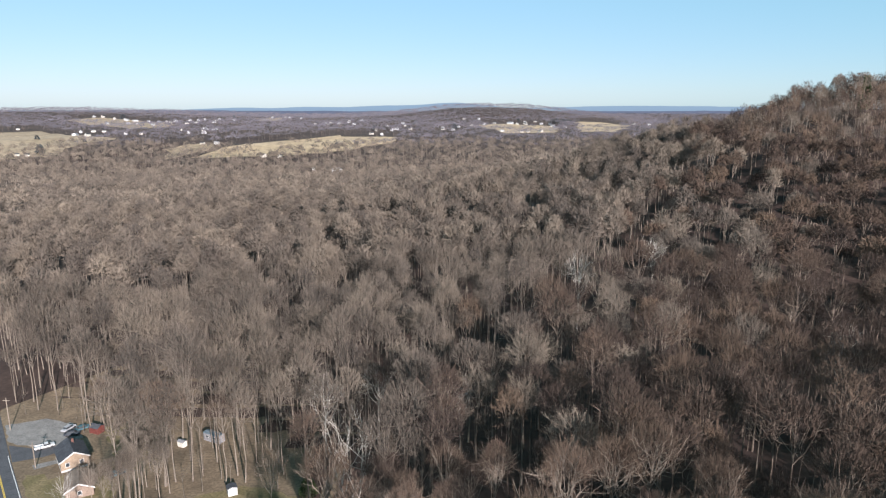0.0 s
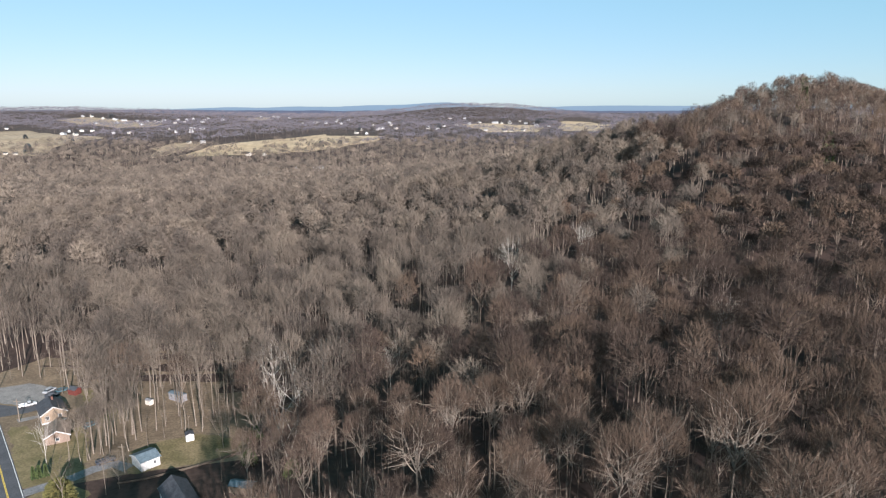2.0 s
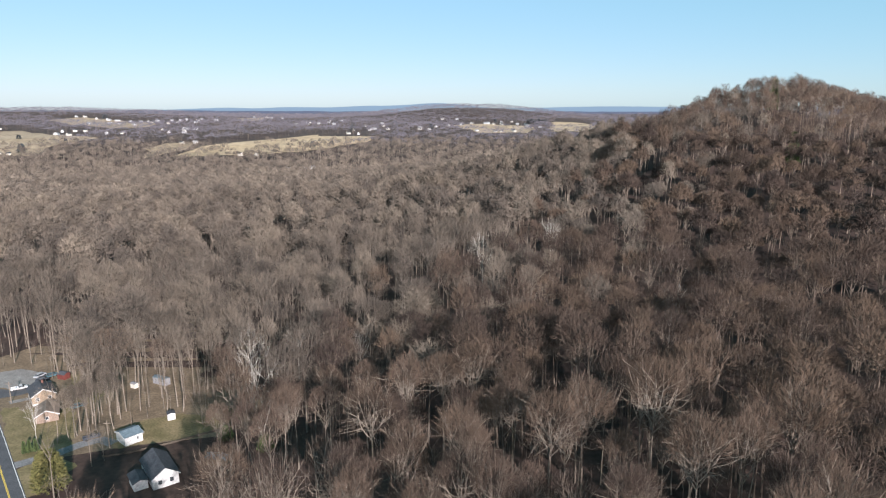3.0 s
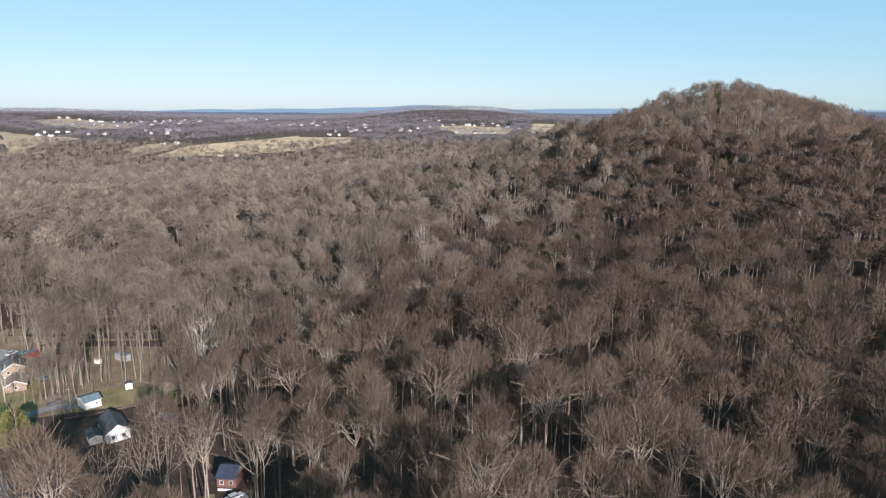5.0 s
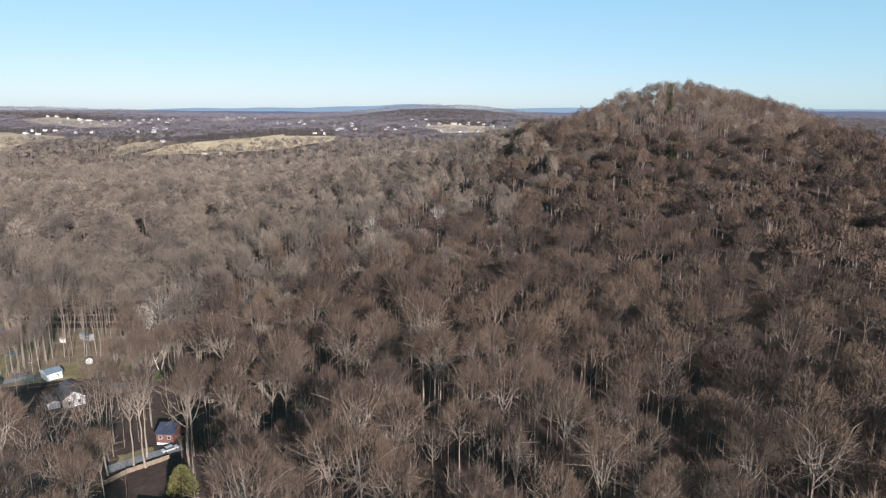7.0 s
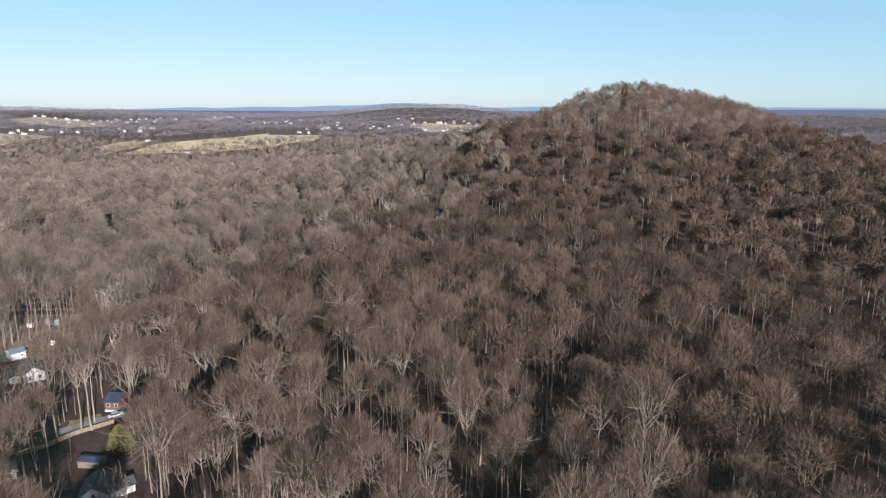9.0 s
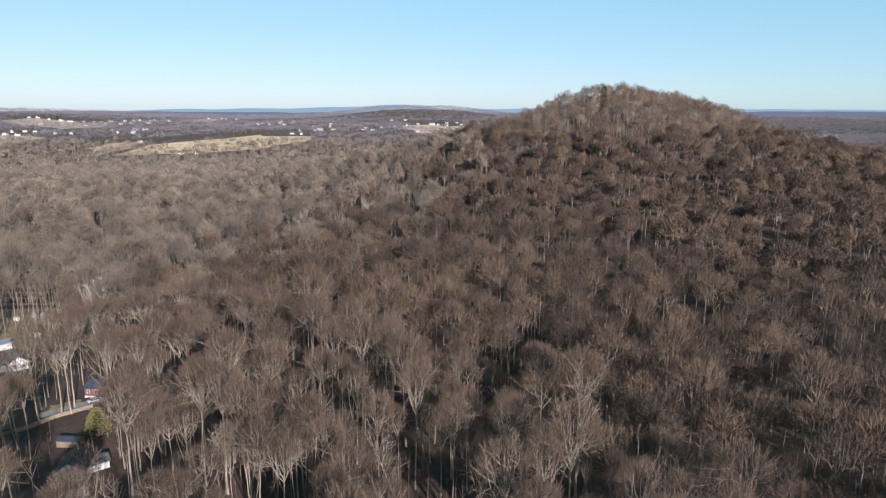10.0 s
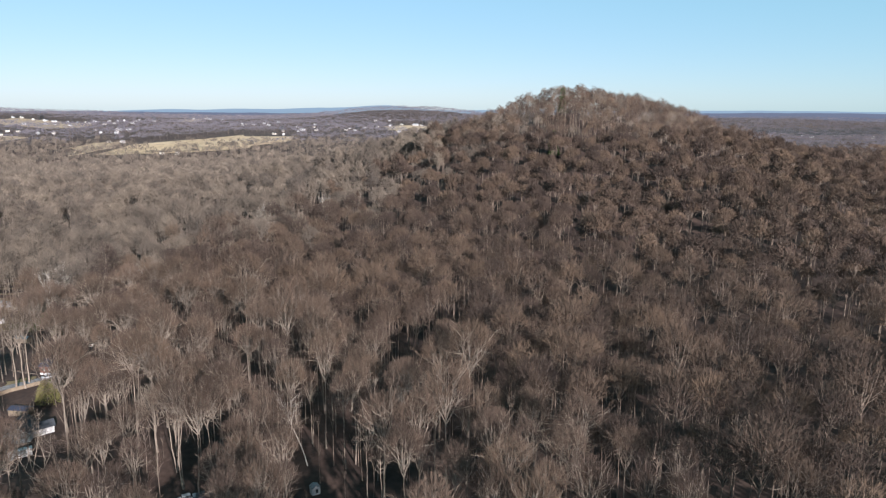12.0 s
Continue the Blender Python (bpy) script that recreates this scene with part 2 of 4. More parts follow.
# ---- trees ----
def tube(points, radii, sides):
    """A tapered limb along the points: vertices and triangles."""
    p = np.asarray(points, float)
    d = p[-1] - p[0]
    d = d / (np.linalg.norm(d) + 1e-9)
    u = np.cross(d, (0.3, 0.9, 0.1) if abs(d[2]) > 0.8 else (0, 0, 1))
    u /= np.linalg.norm(u)
    w = np.cross(d, u)
    ang = np.arange(sides) * 2 * np.pi / sides
    ring = np.cos(ang)[:, None] * u + np.sin(ang)[:, None] * w
    verts = (p[:, None, :] + np.asarray(radii)[:, None, None] * ring[None]).reshape(-1, 3)
    tris = []
    for k in range(len(p) - 1):
        for i in range(sides):
            a, b = k * sides + i, k * sides + (i + 1) % sides
            tris += [(a, b, b + sides), (a, b + sides, a + sides)]
    return verts, np.array(tris)


def blades(base, way, length, width, r, out=None, rough=0.55):
    """Thin twigs: one slim triangle each, its flat side more or less towards out."""
    n = len(base)
    way = way / np.linalg.norm(way, axis=1)[:, None]
    side = np.cross(way, r.normal(size=(n, 3)) * (1.0 if out is None else rough) + (0.0 if out is None else out))
    side /= np.linalg.norm(side, axis=1)[:, None]
    w = (side * np.asarray(width).reshape(-1, 1)) / 2
    tip = base + way * np.asarray(length).reshape(-1, 1)
    verts = np.stack([base - w, base + w, tip], 1).reshape(-1, 3)
    return verts, np.arange(3 * n).reshape(n, 3)


class Pile:
    def __init__(self):
        self.v, self.t, self.m, self.n = [], [], [], 0

    def add(self, vt, mat):
        v, t = vt
        self.v.append(v)
        self.t.append(t + self.n)
        self.m.append(np.full(len(t), mat))
        self.n += len(v)

    def arrays(self):
        return np.concatenate(self.v), np.concatenate(self.t), np.concatenate(self.m)


def bare_tree(seed, tall, wide, low, level, lean=0.0, forks=1, dense=1.0, fine=1.0, stout=1.0):
    """A leafless tree, in arrays of wood and twigs: a straight trunk, limbs that fan out to a dome, and fine twigs that cap it.
    low: where the crown starts, as a part of the height. level: 0 finest to 4; 5: a sapling; 6: a tree on the skyline."""
    r = np.random.default_rng(seed)
    wood, fuzz = Pile(), Pile()
    centre = np.array([lean * tall * 0.8, 0, tall * (low * 0.45 + 0.55)])
    radii = np.array([wide / 2, wide / 2, tall - centre[2]])
    limbs, branches, twigs, tw, tl = [(13, 56, 4300, 0.056, 1.5), (10, 14, 1300, 0.118, 1.8), (6, 0, 700, 0.31, 1.85), (0, 0, 92, 0.72, 2.3),
                                        (0, 0, 34, 2.0, 3.0), (5, 0, 46, 0.11, 3.6), (4, 0, 350, 0.24, 2.0)][level]
    twigs, tw = int(twigs * dense / fine), tw * fine
    stems = []
    base_r = (0.0092 if dense > 0.64 else 0.0064) * tall * stout
    for s in range(forks):
        off = np.array([r.normal() * wide * 0.16, r.normal() * wide * 0.16, 0]) * (forks > 1)
        top = np.array([lean * tall, 0, tall * 0.9]) + off * 1.6
        n = [8, 5, 3, 2, 2, 3, 3][level]
        k = np.linspace(0, 1, n)[:, None]
        line = k * top + np.sin(k * np.pi) * off * 0.5 + np.cumsum(r.normal(size=(n, 3)) * tall * 0.006, 0) * (1, 1, 0)
        line[0] = (0, 0, -0.5)
        rad = base_r / math.sqrt(forks) * (1 - 0.9 * k[:, 0])
        rad[0] *= 1.25
        wood.add(tube(line, rad, [7, 5, 3, 3, 3, 3, 3][level]), 0)
        stems.append(line)
    tips = []
    for i in range(limbs):
        line = stems[i % forks]
        f = (low + (0.74 - low) * ((i + r.random()) / limbs) ** 1.2) / 0.9
        kk = min(f, 0.99) * (len(line) - 1)
        j = int(kk)
        p0 = line[j] + (line[j + 1] - line[j]) * (kk - j)
        az = i * 2.4 + r.random() * 0.9
        el = radians(r.uniform(12, 62))
        goal = centre + radii * np.array([math.cos(az) * math.cos(el), math.sin(az) * math.cos(el), math.sin(el)]) * r.uniform(0.75, 0.98)
        goal[2] = max(goal[2], p0[2] + 0.15 * tall)
        n = [5, 4, 2, 2, 2, 2, 2][level]
        k = np.linspace(0, 1, n)[:, None]
        bow = (np.array([goal[0] - p0[0], goal[1] - p0[1], 0]) * 0.16 + (0, 0, -0.05 * tall * r.uniform(0, 1))) * np.sin(k * np.pi)
        line2 = p0 + k * (goal - p0) + bow + r.normal(size=(n, 3)) * 0.010 * tall * k
        r0 = base_r * (0.52 - 0.2 * i / limbs)
        wood.add(tube(line2, r0 * (1 - 0.82 * k[:, 0]), [4, 3, 3, 3, 3, 3, 3][level]), 0)
        tips.append(line2)
    ends = []
    for i in range(branches):
        line = tips[i % limbs]
        kk = r.uniform(0.25, 0.9) * (len(line) - 1)
        j = int(kk)
        p0 = line[j] + (line[j + 1] - line[j]) * (kk - j)
        out = (p0 - centre) / radii
        out = out / (np.linalg.norm(out) + 0.01) * 0.6 + r.normal(size=3) * 0.5 + (0, 0, 0.75)
        goal = p0 + out / np.linalg.norm(out) * tall * r.uniform(0.08, 0.17)
        mid = (p0 + goal) / 2 + r.normal(size=3) * 0.008 * tall
        wood.add(tube([p0, mid, goal], np.array([1, 0.7, 0.3]) * base_r * 0.25, 3), 0)
        ends.append((p0, goal))
    # twigs: most of them cap the dome in soft lobes, some fill it along the branches
    n_lobes = 11
    knots = r.normal(size=(n_lobes, 3))
    knots /= np.linalg.norm(knots, axis=1)[:, None]
    knots[:, 2] = np.abs(knots[:, 2])
    pick = knots[r.integers(0, n_lobes, twigs)] * 0.75 + r.normal(size=(twigs, 3)) * (0.5, 0.5, 0.42)
    pick[:, 2] = np.where(pick[:, 2] < -0.12, -0.6 * pick[:, 2], pick[:, 2])
    pick /= np.linalg.norm(pick, axis=1)[:, None]
    swell = 1 + 0.10 * np.sin(pick[:, 0] * 5 + seed) * np.cos(pick[:, 1] * 4 + seed)
    depth = (1 - 0.45 * r.random(twigs) ** 2.0) * swell
    base = centre + radii * pick * depth[:, None] * (0.93, 0.93, 0.95)
    if ends:
        m = twigs // 4
        e = r.integers(0, len(ends), m)
        f = r.uniform(0.2, 1.0, m)[:, None]
        p0, p1 = np.array([q[0] for q in ends])[e], np.array([q[1] for q in ends])[e]
        base[:m] = p0 + f * (p1 - p0) + r.normal(size=(m, 3)) * 0.10
        pick[:m] = (base[:m] - centre) / radii
    way = pick * [0.75, 0.7, 0.5, 0.4, 0.75, 0.75, 0.6][level] + (0, 0, [0.65, 0.6, 0.5, 0.4, 0.3, 0.7, 0.4][level]) + r.normal(size=(twigs, 3)) * [0.42, 0.45, 0.5, 0.5, 0.8, 0.4, 0.45][level]
    scale = tall / 30
    fuzz.add(blades(base, way, tl * scale * r.uniform(0.5, 1.2, twigs), tw * scale * r.uniform(0.7, 1.3, twigs), r, pick if level else None, [0.55, 0.55, 0.45, 0.3, 0.22, 0.55, 0.5][level]), 1)
    return wood.arrays(), fuzz.arrays()


def merged(pairs):
    """Wood and twigs of one tree in one set of arrays."""
    (v1, t1, m1), (v2, t2, m2) = pairs
    return np.concatenate([v1, v2]), np.concatenate([t1, t2 + len(v1)]), np.concatenate([m1, m2])


def tree_thing(name, seed, tall, wide, low, label, wood_mat, twig_mat, **more):
    (v1, t1, m1), (v2, t2, m2) = bare_tree(seed, tall, wide, low, 0, **more)
    top = tagged(new(name), label, "tree", "trees of the near wood")
    for nm, v, t, mat in (("trunk", v1, t1, wood_mat), ("crown", v2, t2, twig_mat)):
        me = tri_mesh(nm, v, t, [mat], np.zeros(len(t)))
        me.attributes.new("tone", "FLOAT", "POINT").data.foreach_set("value", np.full(len(v), 0.2 + 0.65 * (seed * 0.37 % 1), np.float32))
        new(nm, me).parent = top
    return top


def placed(x, y, turn, s, sz=None):
    return Matrix.LocRotScale((x, y, ground_at(x, y)), Euler((0, 0, turn)), (s, s, sz or s))


# clearings, many of them sight lines from the camera to houses and trees: x, y, radius
CLEAR = [(51, 245, 7), (87, 262, 7), (78, 274, 6), (-32, 169, 6), (-22, 136, 6), (-30, 93, 9), (-40, 93, 8), (-11, 45, 6), (7, 108, 5), (-108, 174, 8), (-129, 188, 13), (-103, 184, 9), (-108, 157, 7), (-98, 158, 6), (-97, 145, 7), (-84, 134, 6), (-75, 143, 6), (-64, 143, 8),
         (-57, 152, 8), (-49, 149, 7), (-41, 149, 5), (-44, 122, 9), (-31, 129, 4), (0, 89, 7), (-4, 77, 6), (20, 31, 7), (8, 53, 5), (26, 34, 4),
         (112, -2, 4), (81, -5, 4), (-118, 172, 7), (-91, 129, 7), (-52, 137, 6), (-76, 119, 6), (-60, 132, 5), (-40, 112, 5), (22, 23, 4), (110, -9, 3),
         (-43, 106, 4), (-6, 69, 4), (-71, 186, 4), (-80, 182, 3), (-46, 103, 7), (-50, 110, 6), (-41, 98, 6), (-58, 119, 7), (-66, 122, 6), (-33, 111, 6), (-27, 101, 6), (-37, 97, 6), (-31, 87, 5), (-82, 126, 6), (-34, 104, 5), (5, 78, 5), (21, 42, 5), (3, 68, 6), (8, 60, 6), (13, 48, 6), (17, 39, 6), (29, 20, 6), (-37, 107, 7), (-31, 96, 6),
         (-57, 129, 6), (-90, 147, 6), (-46, 135, 6), (-40, 141, 6), (-52, 144, 7), (-100, 168, 5), (-69, 136, 4), (-120, 181, 5), (-92, 166, 4), (-62, 134, 4), (-16, 68, 3), (-26, 72, 3), (-15, 61.5, 3), (-25, 63.5, 3)]
# Treeless polygons: yards, stretched towards the camera to keep the houses in view.
TREELESS = [[(-80, 146), (-66, 160), (-40, 157), (-35, 146), (-29, 132), (-27, 112), (-33, 90), (-48, 90), (-62, 108), (-86, 124)],
         [(-124, 172), (-113, 190), (-99, 184), (-90, 168), (-84, 150), (-84, 136), (-96, 128)],
         [(-11, 97), (5, 98), (7, 84), (14, 62), (24, 44), (36, 26), (46, 2), (52, -15), (42, -20), (34, -8), (18, 8), (8, 28), (2, 48), (-12, 62)]]
# Strips emptied of trees to fit the camera's view and let sun through.
TREELESS.append([(-35, 88), (-27, 112), (-15, 101), (-12, 84), (-24, 74)])
TREELESS.append([(-66, 58), (-24, 56), (-22, 74), (-33, 90), (-48, 92), (-64, 112), (-74, 112)])
TREELESS.append([(102, 15), (114, 15), (116, 0), (104, 0)])
TREELESS.append([(107, 2), (118, 2), (144, -45), (128, -54), (112, -52)])
TREELESS.append([(74, -2), (87, -2), (100, -48), (86, -48)])
ROAD = [(-55, 79), (-92.2, 125.2), (-104.5, 140.7), (-128.8, 170.8), (-150, 198.2), (-215, 285)]
STREAM = [(-60, 60), (-34, 128), (-18, 176), (40, 246), (84, 292), (120, 360)]
FIELDS = {
    "main": [(-450, 1165), (-422, 1265), (-365, 1360), (-275, 1435), (-234, 1490), (-100, 1450), (-105, 1340), (-170, 1258), (-279, 1185), (-400, 1165)],
    "left": [(-1080, 1575), (-1015, 1670), (-867, 1530), (-727, 1470), (-720, 1300), (-690, 1160), (-830, 1150)],
    "small": [(-537, 1256), (-510, 1313), (-465, 1340), (-438, 1230), (-486, 1150)],
    "hill": [(-1192, 2115), (-1150, 2190), (-1079, 2195), (-844, 2095), (-790, 1900), (-849, 1800), (-934, 1870)],
    "right": [(97, 2042), (218, 2034), (338, 1926), (275, 1620), (149, 1630)],
    "far_right": [(438, 2168), (544, 2199), (585, 2061), (413, 1590), (338, 1660)],
    "strip": [(-687, 2463), (-618, 2560), (-547, 2260), (-630, 2270)],
}
FARMS = [(-1103, 1722), (-844, 1520), (-885, 1620), (-797, 1485), (-831, 1627), (-864, 1640), (-1074, 2177), (-1130, 2214), (-934, 1973), (-910, 1981),
         (-1015, 2138), (-949, 2145), (-908, 2128), (-847, 2073), (-778, 2097), (-782, 2187), (-744, 2184), (-624, 1624), (-614, 1701), (-602, 1750),
         (-735, 1535), (-705, 1548), (-480, 1319), (-458, 1336), (-745, 1178), (-766, 1184)]
VILLAGE = [(-696, 2223), (-318, 1165), (-560, 2437), (-519, 2437), (-401, 2088), (-357, 2059), (-326, 2083), (-305, 2151), (-279, 2280), (-167, 1546),
           (-176, 1738), (-127, 1782), (-108, 1902), (-83, 2088), (-211, 1071), (46, 1926), (26, 1723), (121, 2253), (124, 1993), (163, 2105),
           (208, 2056), (227, 2036), (298, 2151), (306, 2068), (317, 1921), (151, 1700), (245, 1661), (688, 2217)]
VALLEY = [(1703, 2277), (1690, 2200), (1836, 2278), (1876, 2201), (1845, 2086)]


def house_near(x, y):
    """Distance to the nearest far house, counted from a little in front of it."""
    best = np.full(x.shape, 1e9)
    for hx, hy in FARMS + VILLAGE + VALLEY:
        best = np.minimum(best, np.hypot(x - hx * 0.985, y - hy * 0.985))
    return best


def off_line(line, x, y):
    """Signed distance from a polyline: minus on its right."""
    best = np.full(x.shape, 1e9)
    sign = np.ones(x.shape)
    for (x1, y1), (x2, y2) in zip(line, line[1:]):
        d = np.array([x2 - x1, y2 - y1], float)
        t = np.clip(((x - x1) * d[0] + (y - y1) * d[1]) / (d @ d), 0, 1)
        q = np.hypot(x - x1 - t * d[0], y - y1 - t * d[1])
        side = np.sign(d[0] * (y - y1) - d[1] * (x - x1))
        sign = np.where(q < best, side, sign)
        best = np.minimum(q, best)
    return best * sign


def wooded(x, y, brush=False):
    """True where forest stands; brush also grows in the treeless polygons."""
    ok = np.ones(x.shape, bool)
    for poly in () if brush else TREELESS:
        ok &= ~inside(poly, x, y)
    for cx, cy, cr in CLEAR:
        ok &= np.hypot(x - cx, y - cy) > cr
    ok &= np.abs(off_line(ROAD, x, y)) > 8
    ok &= np.abs(off_line(STREAM, x, y) + 3) > 5.5
    for poly in FIELDS.values():
        ok &= ~inside(poly, x, y)
    return ok


def scatter(x0, x1, y0, y1, step, seed, brush=False, loose=0.38):
    r = np.random.default_rng(seed)
    gx, gy = np.meshgrid(np.arange(x0, x1, step), np.arange(y0, y1, step))
    gx = gx + np.where(np.arange(len(gx)) % 2, 0.5, 0.0)[:, None] * step
    x = gx.ravel() + r.uniform(-loose, loose, gx.size) * step
    y = gy.ravel() + r.uniform(-loose, loose, gx.size) * step
    keep = wooded(x, y, brush)
    return x[keep], y[keep]


FLIGHT = [(0.0, 0.0), (134.0, -160.0)]          # the line over the ground that the flight follows


def reach(x, y):
    """How far a place lies from the flight, where the flight looks over it; else very far."""
    best = np.full(np.shape(x), 1e9)
    for c in np.linspace(0, 1, 15):
        dx, dy = x - 134 * c, y + 160 * c
        seen = (dy > 96) & (dx > -0.70 * dy - 12) & (dx < 0.80 * dy + 12)
        best = np.where(seen, np.minimum(best, np.hypot(dx, dy)), best)
    return best


def in_sight(x, y):
    """The fan of land that the flight looks over, without the hollow behind the hill."""
    behind = (y > 473) & (np.abs((x - 60) / (y + 80) - 0.47) < 0.10) & (np.hypot(x - 298, y - 473) > 210) & (y < 1900)
    return (reach(x, y) < 1e8) & ~behind


def lit_grey_stand(x, y, seed):
    """Which trees belong to the greyer stand beyond the stream, its paleness partly painted sunlight: mixed along its
    edge.
    """
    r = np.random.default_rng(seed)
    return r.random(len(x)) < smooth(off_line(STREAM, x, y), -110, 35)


def forest(name, x, y, level, count, label, tall=(27, 34), seed=3, slim=None, grey=None, twigs=None):
    """Joined trees: one object. slim: which of them are narrow, thin-crowned trees."""
    r = np.random.default_rng(seed)
    kinds = []
    for i in range(count):
        h = r.uniform(*tall)
        thin = slim is not None and i >= count // 2
        wide = r.uniform(0.9, 1.4) if level == 4 else r.uniform(0.24, 0.31) if thin else r.uniform(0.34, 0.44) if level in (1, 2) else r.uniform(0.30, 0.40)      # far off, clumps of trees
        kinds.append(merged(bare_tree(100 * level + i, h, h * wide,
                                      r.uniform(0.42, 0.56) if thin else r.uniform(0.32, 0.46) if level == 6 else r.uniform(0.47, 0.6), level, dense=0.62 if thin else 1.0)))
    which = r.integers(0, count, len(x))
    if slim is not None:
        which = which // 2 + np.where(slim, count // 2, 0)
    vs, ts, ms, tones, n = [], [], [], [], 0
    z = height(x, y)
    for k in range(count):
        idx = np.nonzero(which == k)[0]
        if not len(idx):
            continue
        v, t, m = kinds[k]
        a = r.uniform(0, 6.28, len(idx))
        s = np.where(r.random(len(idx)) < 0.3, r.uniform(0.62, 0.84, len(idx)), r.uniform(0.9, 1.14, len(idx)))          # tall trees and the ones they overtop
        s *= np.where(z[idx] > 55, 0.87, 1.0)          # shorter on the hilltop
        c, q = np.cos(a) * s, np.sin(a) * s
        out = np.empty((len(idx), len(v), 3))
        out[:, :, 0] = c[:, None] * v[None, :, 0] - q[:, None] * v[None, :, 1] + x[idx, None]
        out[:, :, 1] = q[:, None] * v[None, :, 0] + c[:, None] * v[None, :, 1] + y[idx, None]
        out[:, :, 2] = (s * r.uniform(0.92, 1.08, len(idx)))[:, None] * v[None, :, 2] + z[idx, None]
        vs.append(out.reshape(-1, 3))
        ts.append((t[None] + (n + np.arange(len(idx)) * len(v))[:, None, None]).reshape(-1, 3))
        mm = np.tile(m, len(idx)).reshape(len(idx), -1)
        if grey is not None:
            mm = np.where(grey[idx][:, None], mm * -1 + 3, mm)          # the greyer stand, in part painted lighter for the sun: 0 to 3, 1 to 2
        ms.append(mm.ravel())
        tones.append(np.repeat(r.random(len(idx)), len(v)))
        n += len(idx) * len(v)
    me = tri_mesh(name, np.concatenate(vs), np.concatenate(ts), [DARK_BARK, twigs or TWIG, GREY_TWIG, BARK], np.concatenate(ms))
    me.attributes.new("tone", "FLOAT", "POINT").data.foreach_set("value", np.concatenate(tones).astype(np.float32))
    return tagged(new(name, me), label, "forest", kind="stuff")


px, py = scatter(-400, 680, -90, 700, 8.2, 11)
left = off_line(STREAM, px, py) > 0
keep = left | (reach(px, py) < 225)
bx, by = scatter(-400, 680, -90, 700, 10.2, 18)          # broad crowns stand wider apart
wide = (off_line(STREAM, bx, by) <= 0) & (reach(bx, by) >= 225)
px, py = np.concatenate([px[keep], bx[wide]]), np.concatenate([py[keep], by[wide]])
left = off_line(STREAM, px, py) > 0
keep = in_sight(px, py) & (height(px, py) < 60)
keep &= left | (np.random.default_rng(2).random(len(px)) < np.where(reach(px, py) < 240, 0.84, 0.93))
px, py, left = px[keep], py[keep], left[keep]
dist = reach(px, py)
order = np.argsort(dist)
px, py, dist, left = px[order], py[order], dist[order], left[order]
NEAR = 290
KINDS = [("tall grey-brown bare deciduous tree on leaf litter", 32, 10.0, 0.57, {"dense": 0.66}),
         ("broad-crowned bare brown oak in the wood", 29, 12.0, 0.5, {"dense": 0.66}),
         ("forked bare tree with two pale brown stems", 32, 10.5, 0.54, {"forks": 2, "dense": 0.66}),
         ("tall bare tulip tree with a domed twiggy crown", 34, 10.0, 0.6, {"dense": 0.66}),
         ("leaning bare tree with a rounded brown crown", 30, 9.5, 0.55, {"lean": 0.06, "dense": 0.66}),
         ("slender bare tree with a narrow thin crown", 31, 7.5, 0.56, {"dense": 0.55}),
         ("slim straight bare tree with a small brown crown", 28, 6.5, 0.56, {"dense": 0.5}),
         ("slender grey bare tree with a thin crown", 30, 8.5, 0.40, {"dense": 0.6}),
         ("slim grey bare tree with a pale straight trunk", 27, 7.0, 0.42, {"dense": 0.55})]
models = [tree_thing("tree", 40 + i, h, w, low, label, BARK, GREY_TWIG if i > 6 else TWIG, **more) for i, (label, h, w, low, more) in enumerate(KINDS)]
r = np.random.default_rng(5)
for i in range(NEAR):
    s = r.uniform(0.78, 1.12)
    m = placed(px[i], py[i], r.uniform(0, 6.28), s, s * r.uniform(0.93, 1.07))
    if i < len(models):
        models[i].matrix_basis = m
    else:
        thin = r.random() < 0.5
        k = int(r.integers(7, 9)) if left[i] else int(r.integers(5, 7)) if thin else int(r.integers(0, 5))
        copy_thing(models[k], m)
rest = np.arange(len(px)) >= NEAR
pale = lit_grey_stand(px, py, 31)
slim = left | (np.random.default_rng(4).random(len(px)) < 0.15)
edge = np.where((height(px, py) > 35) | (px > 0.36 * py + 130), 720, 490)          # the hilltop stands out against the sky
near_band, mid_band, far = rest & (dist < 290), rest & (dist >= 290) & (dist < edge), rest & (dist >= edge)
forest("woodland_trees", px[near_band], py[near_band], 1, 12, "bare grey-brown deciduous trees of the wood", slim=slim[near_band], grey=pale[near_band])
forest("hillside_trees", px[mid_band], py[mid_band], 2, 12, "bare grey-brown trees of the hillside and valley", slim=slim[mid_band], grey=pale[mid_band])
ex, ey = scatter(60, 560, -190, 420, 8.6, 15)          # unseen trees carry on the wood beside and below the view, added to shade it
keep = (~in_sight(ex, ey)) & (reach(ex - 75, ey + 45) < 420) & (ey > -1.2 * ex - 20)
keep &= np.abs(off_line(FLIGHT, ex, ey)) > 12
sx, sy = scatter(-150, 64, -110, 112, 9.4, 25)          # and more unseen ones under the flight, added to shade the near houses
near_side = ~in_sight(sx, sy) & (sx > 6) & (sy < 34)
forest("woodland_edge", np.concatenate([ex[keep], sx[near_side]]), np.concatenate([ey[keep], sy[near_side]]), 3, 8, "unseen bare grey-brown trees that carry on the wood and shade the view", seed=19)
ux, uy = scatter(-330, 420, -90, 420, 6.2, 14, True)
ur = reach(ux, uy)
in_treeless = ~wooded(ux, uy)
keep = (ur < 270) & (np.random.default_rng(9).random(len(ux)) < np.where(in_treeless, 0.42, 0.8))
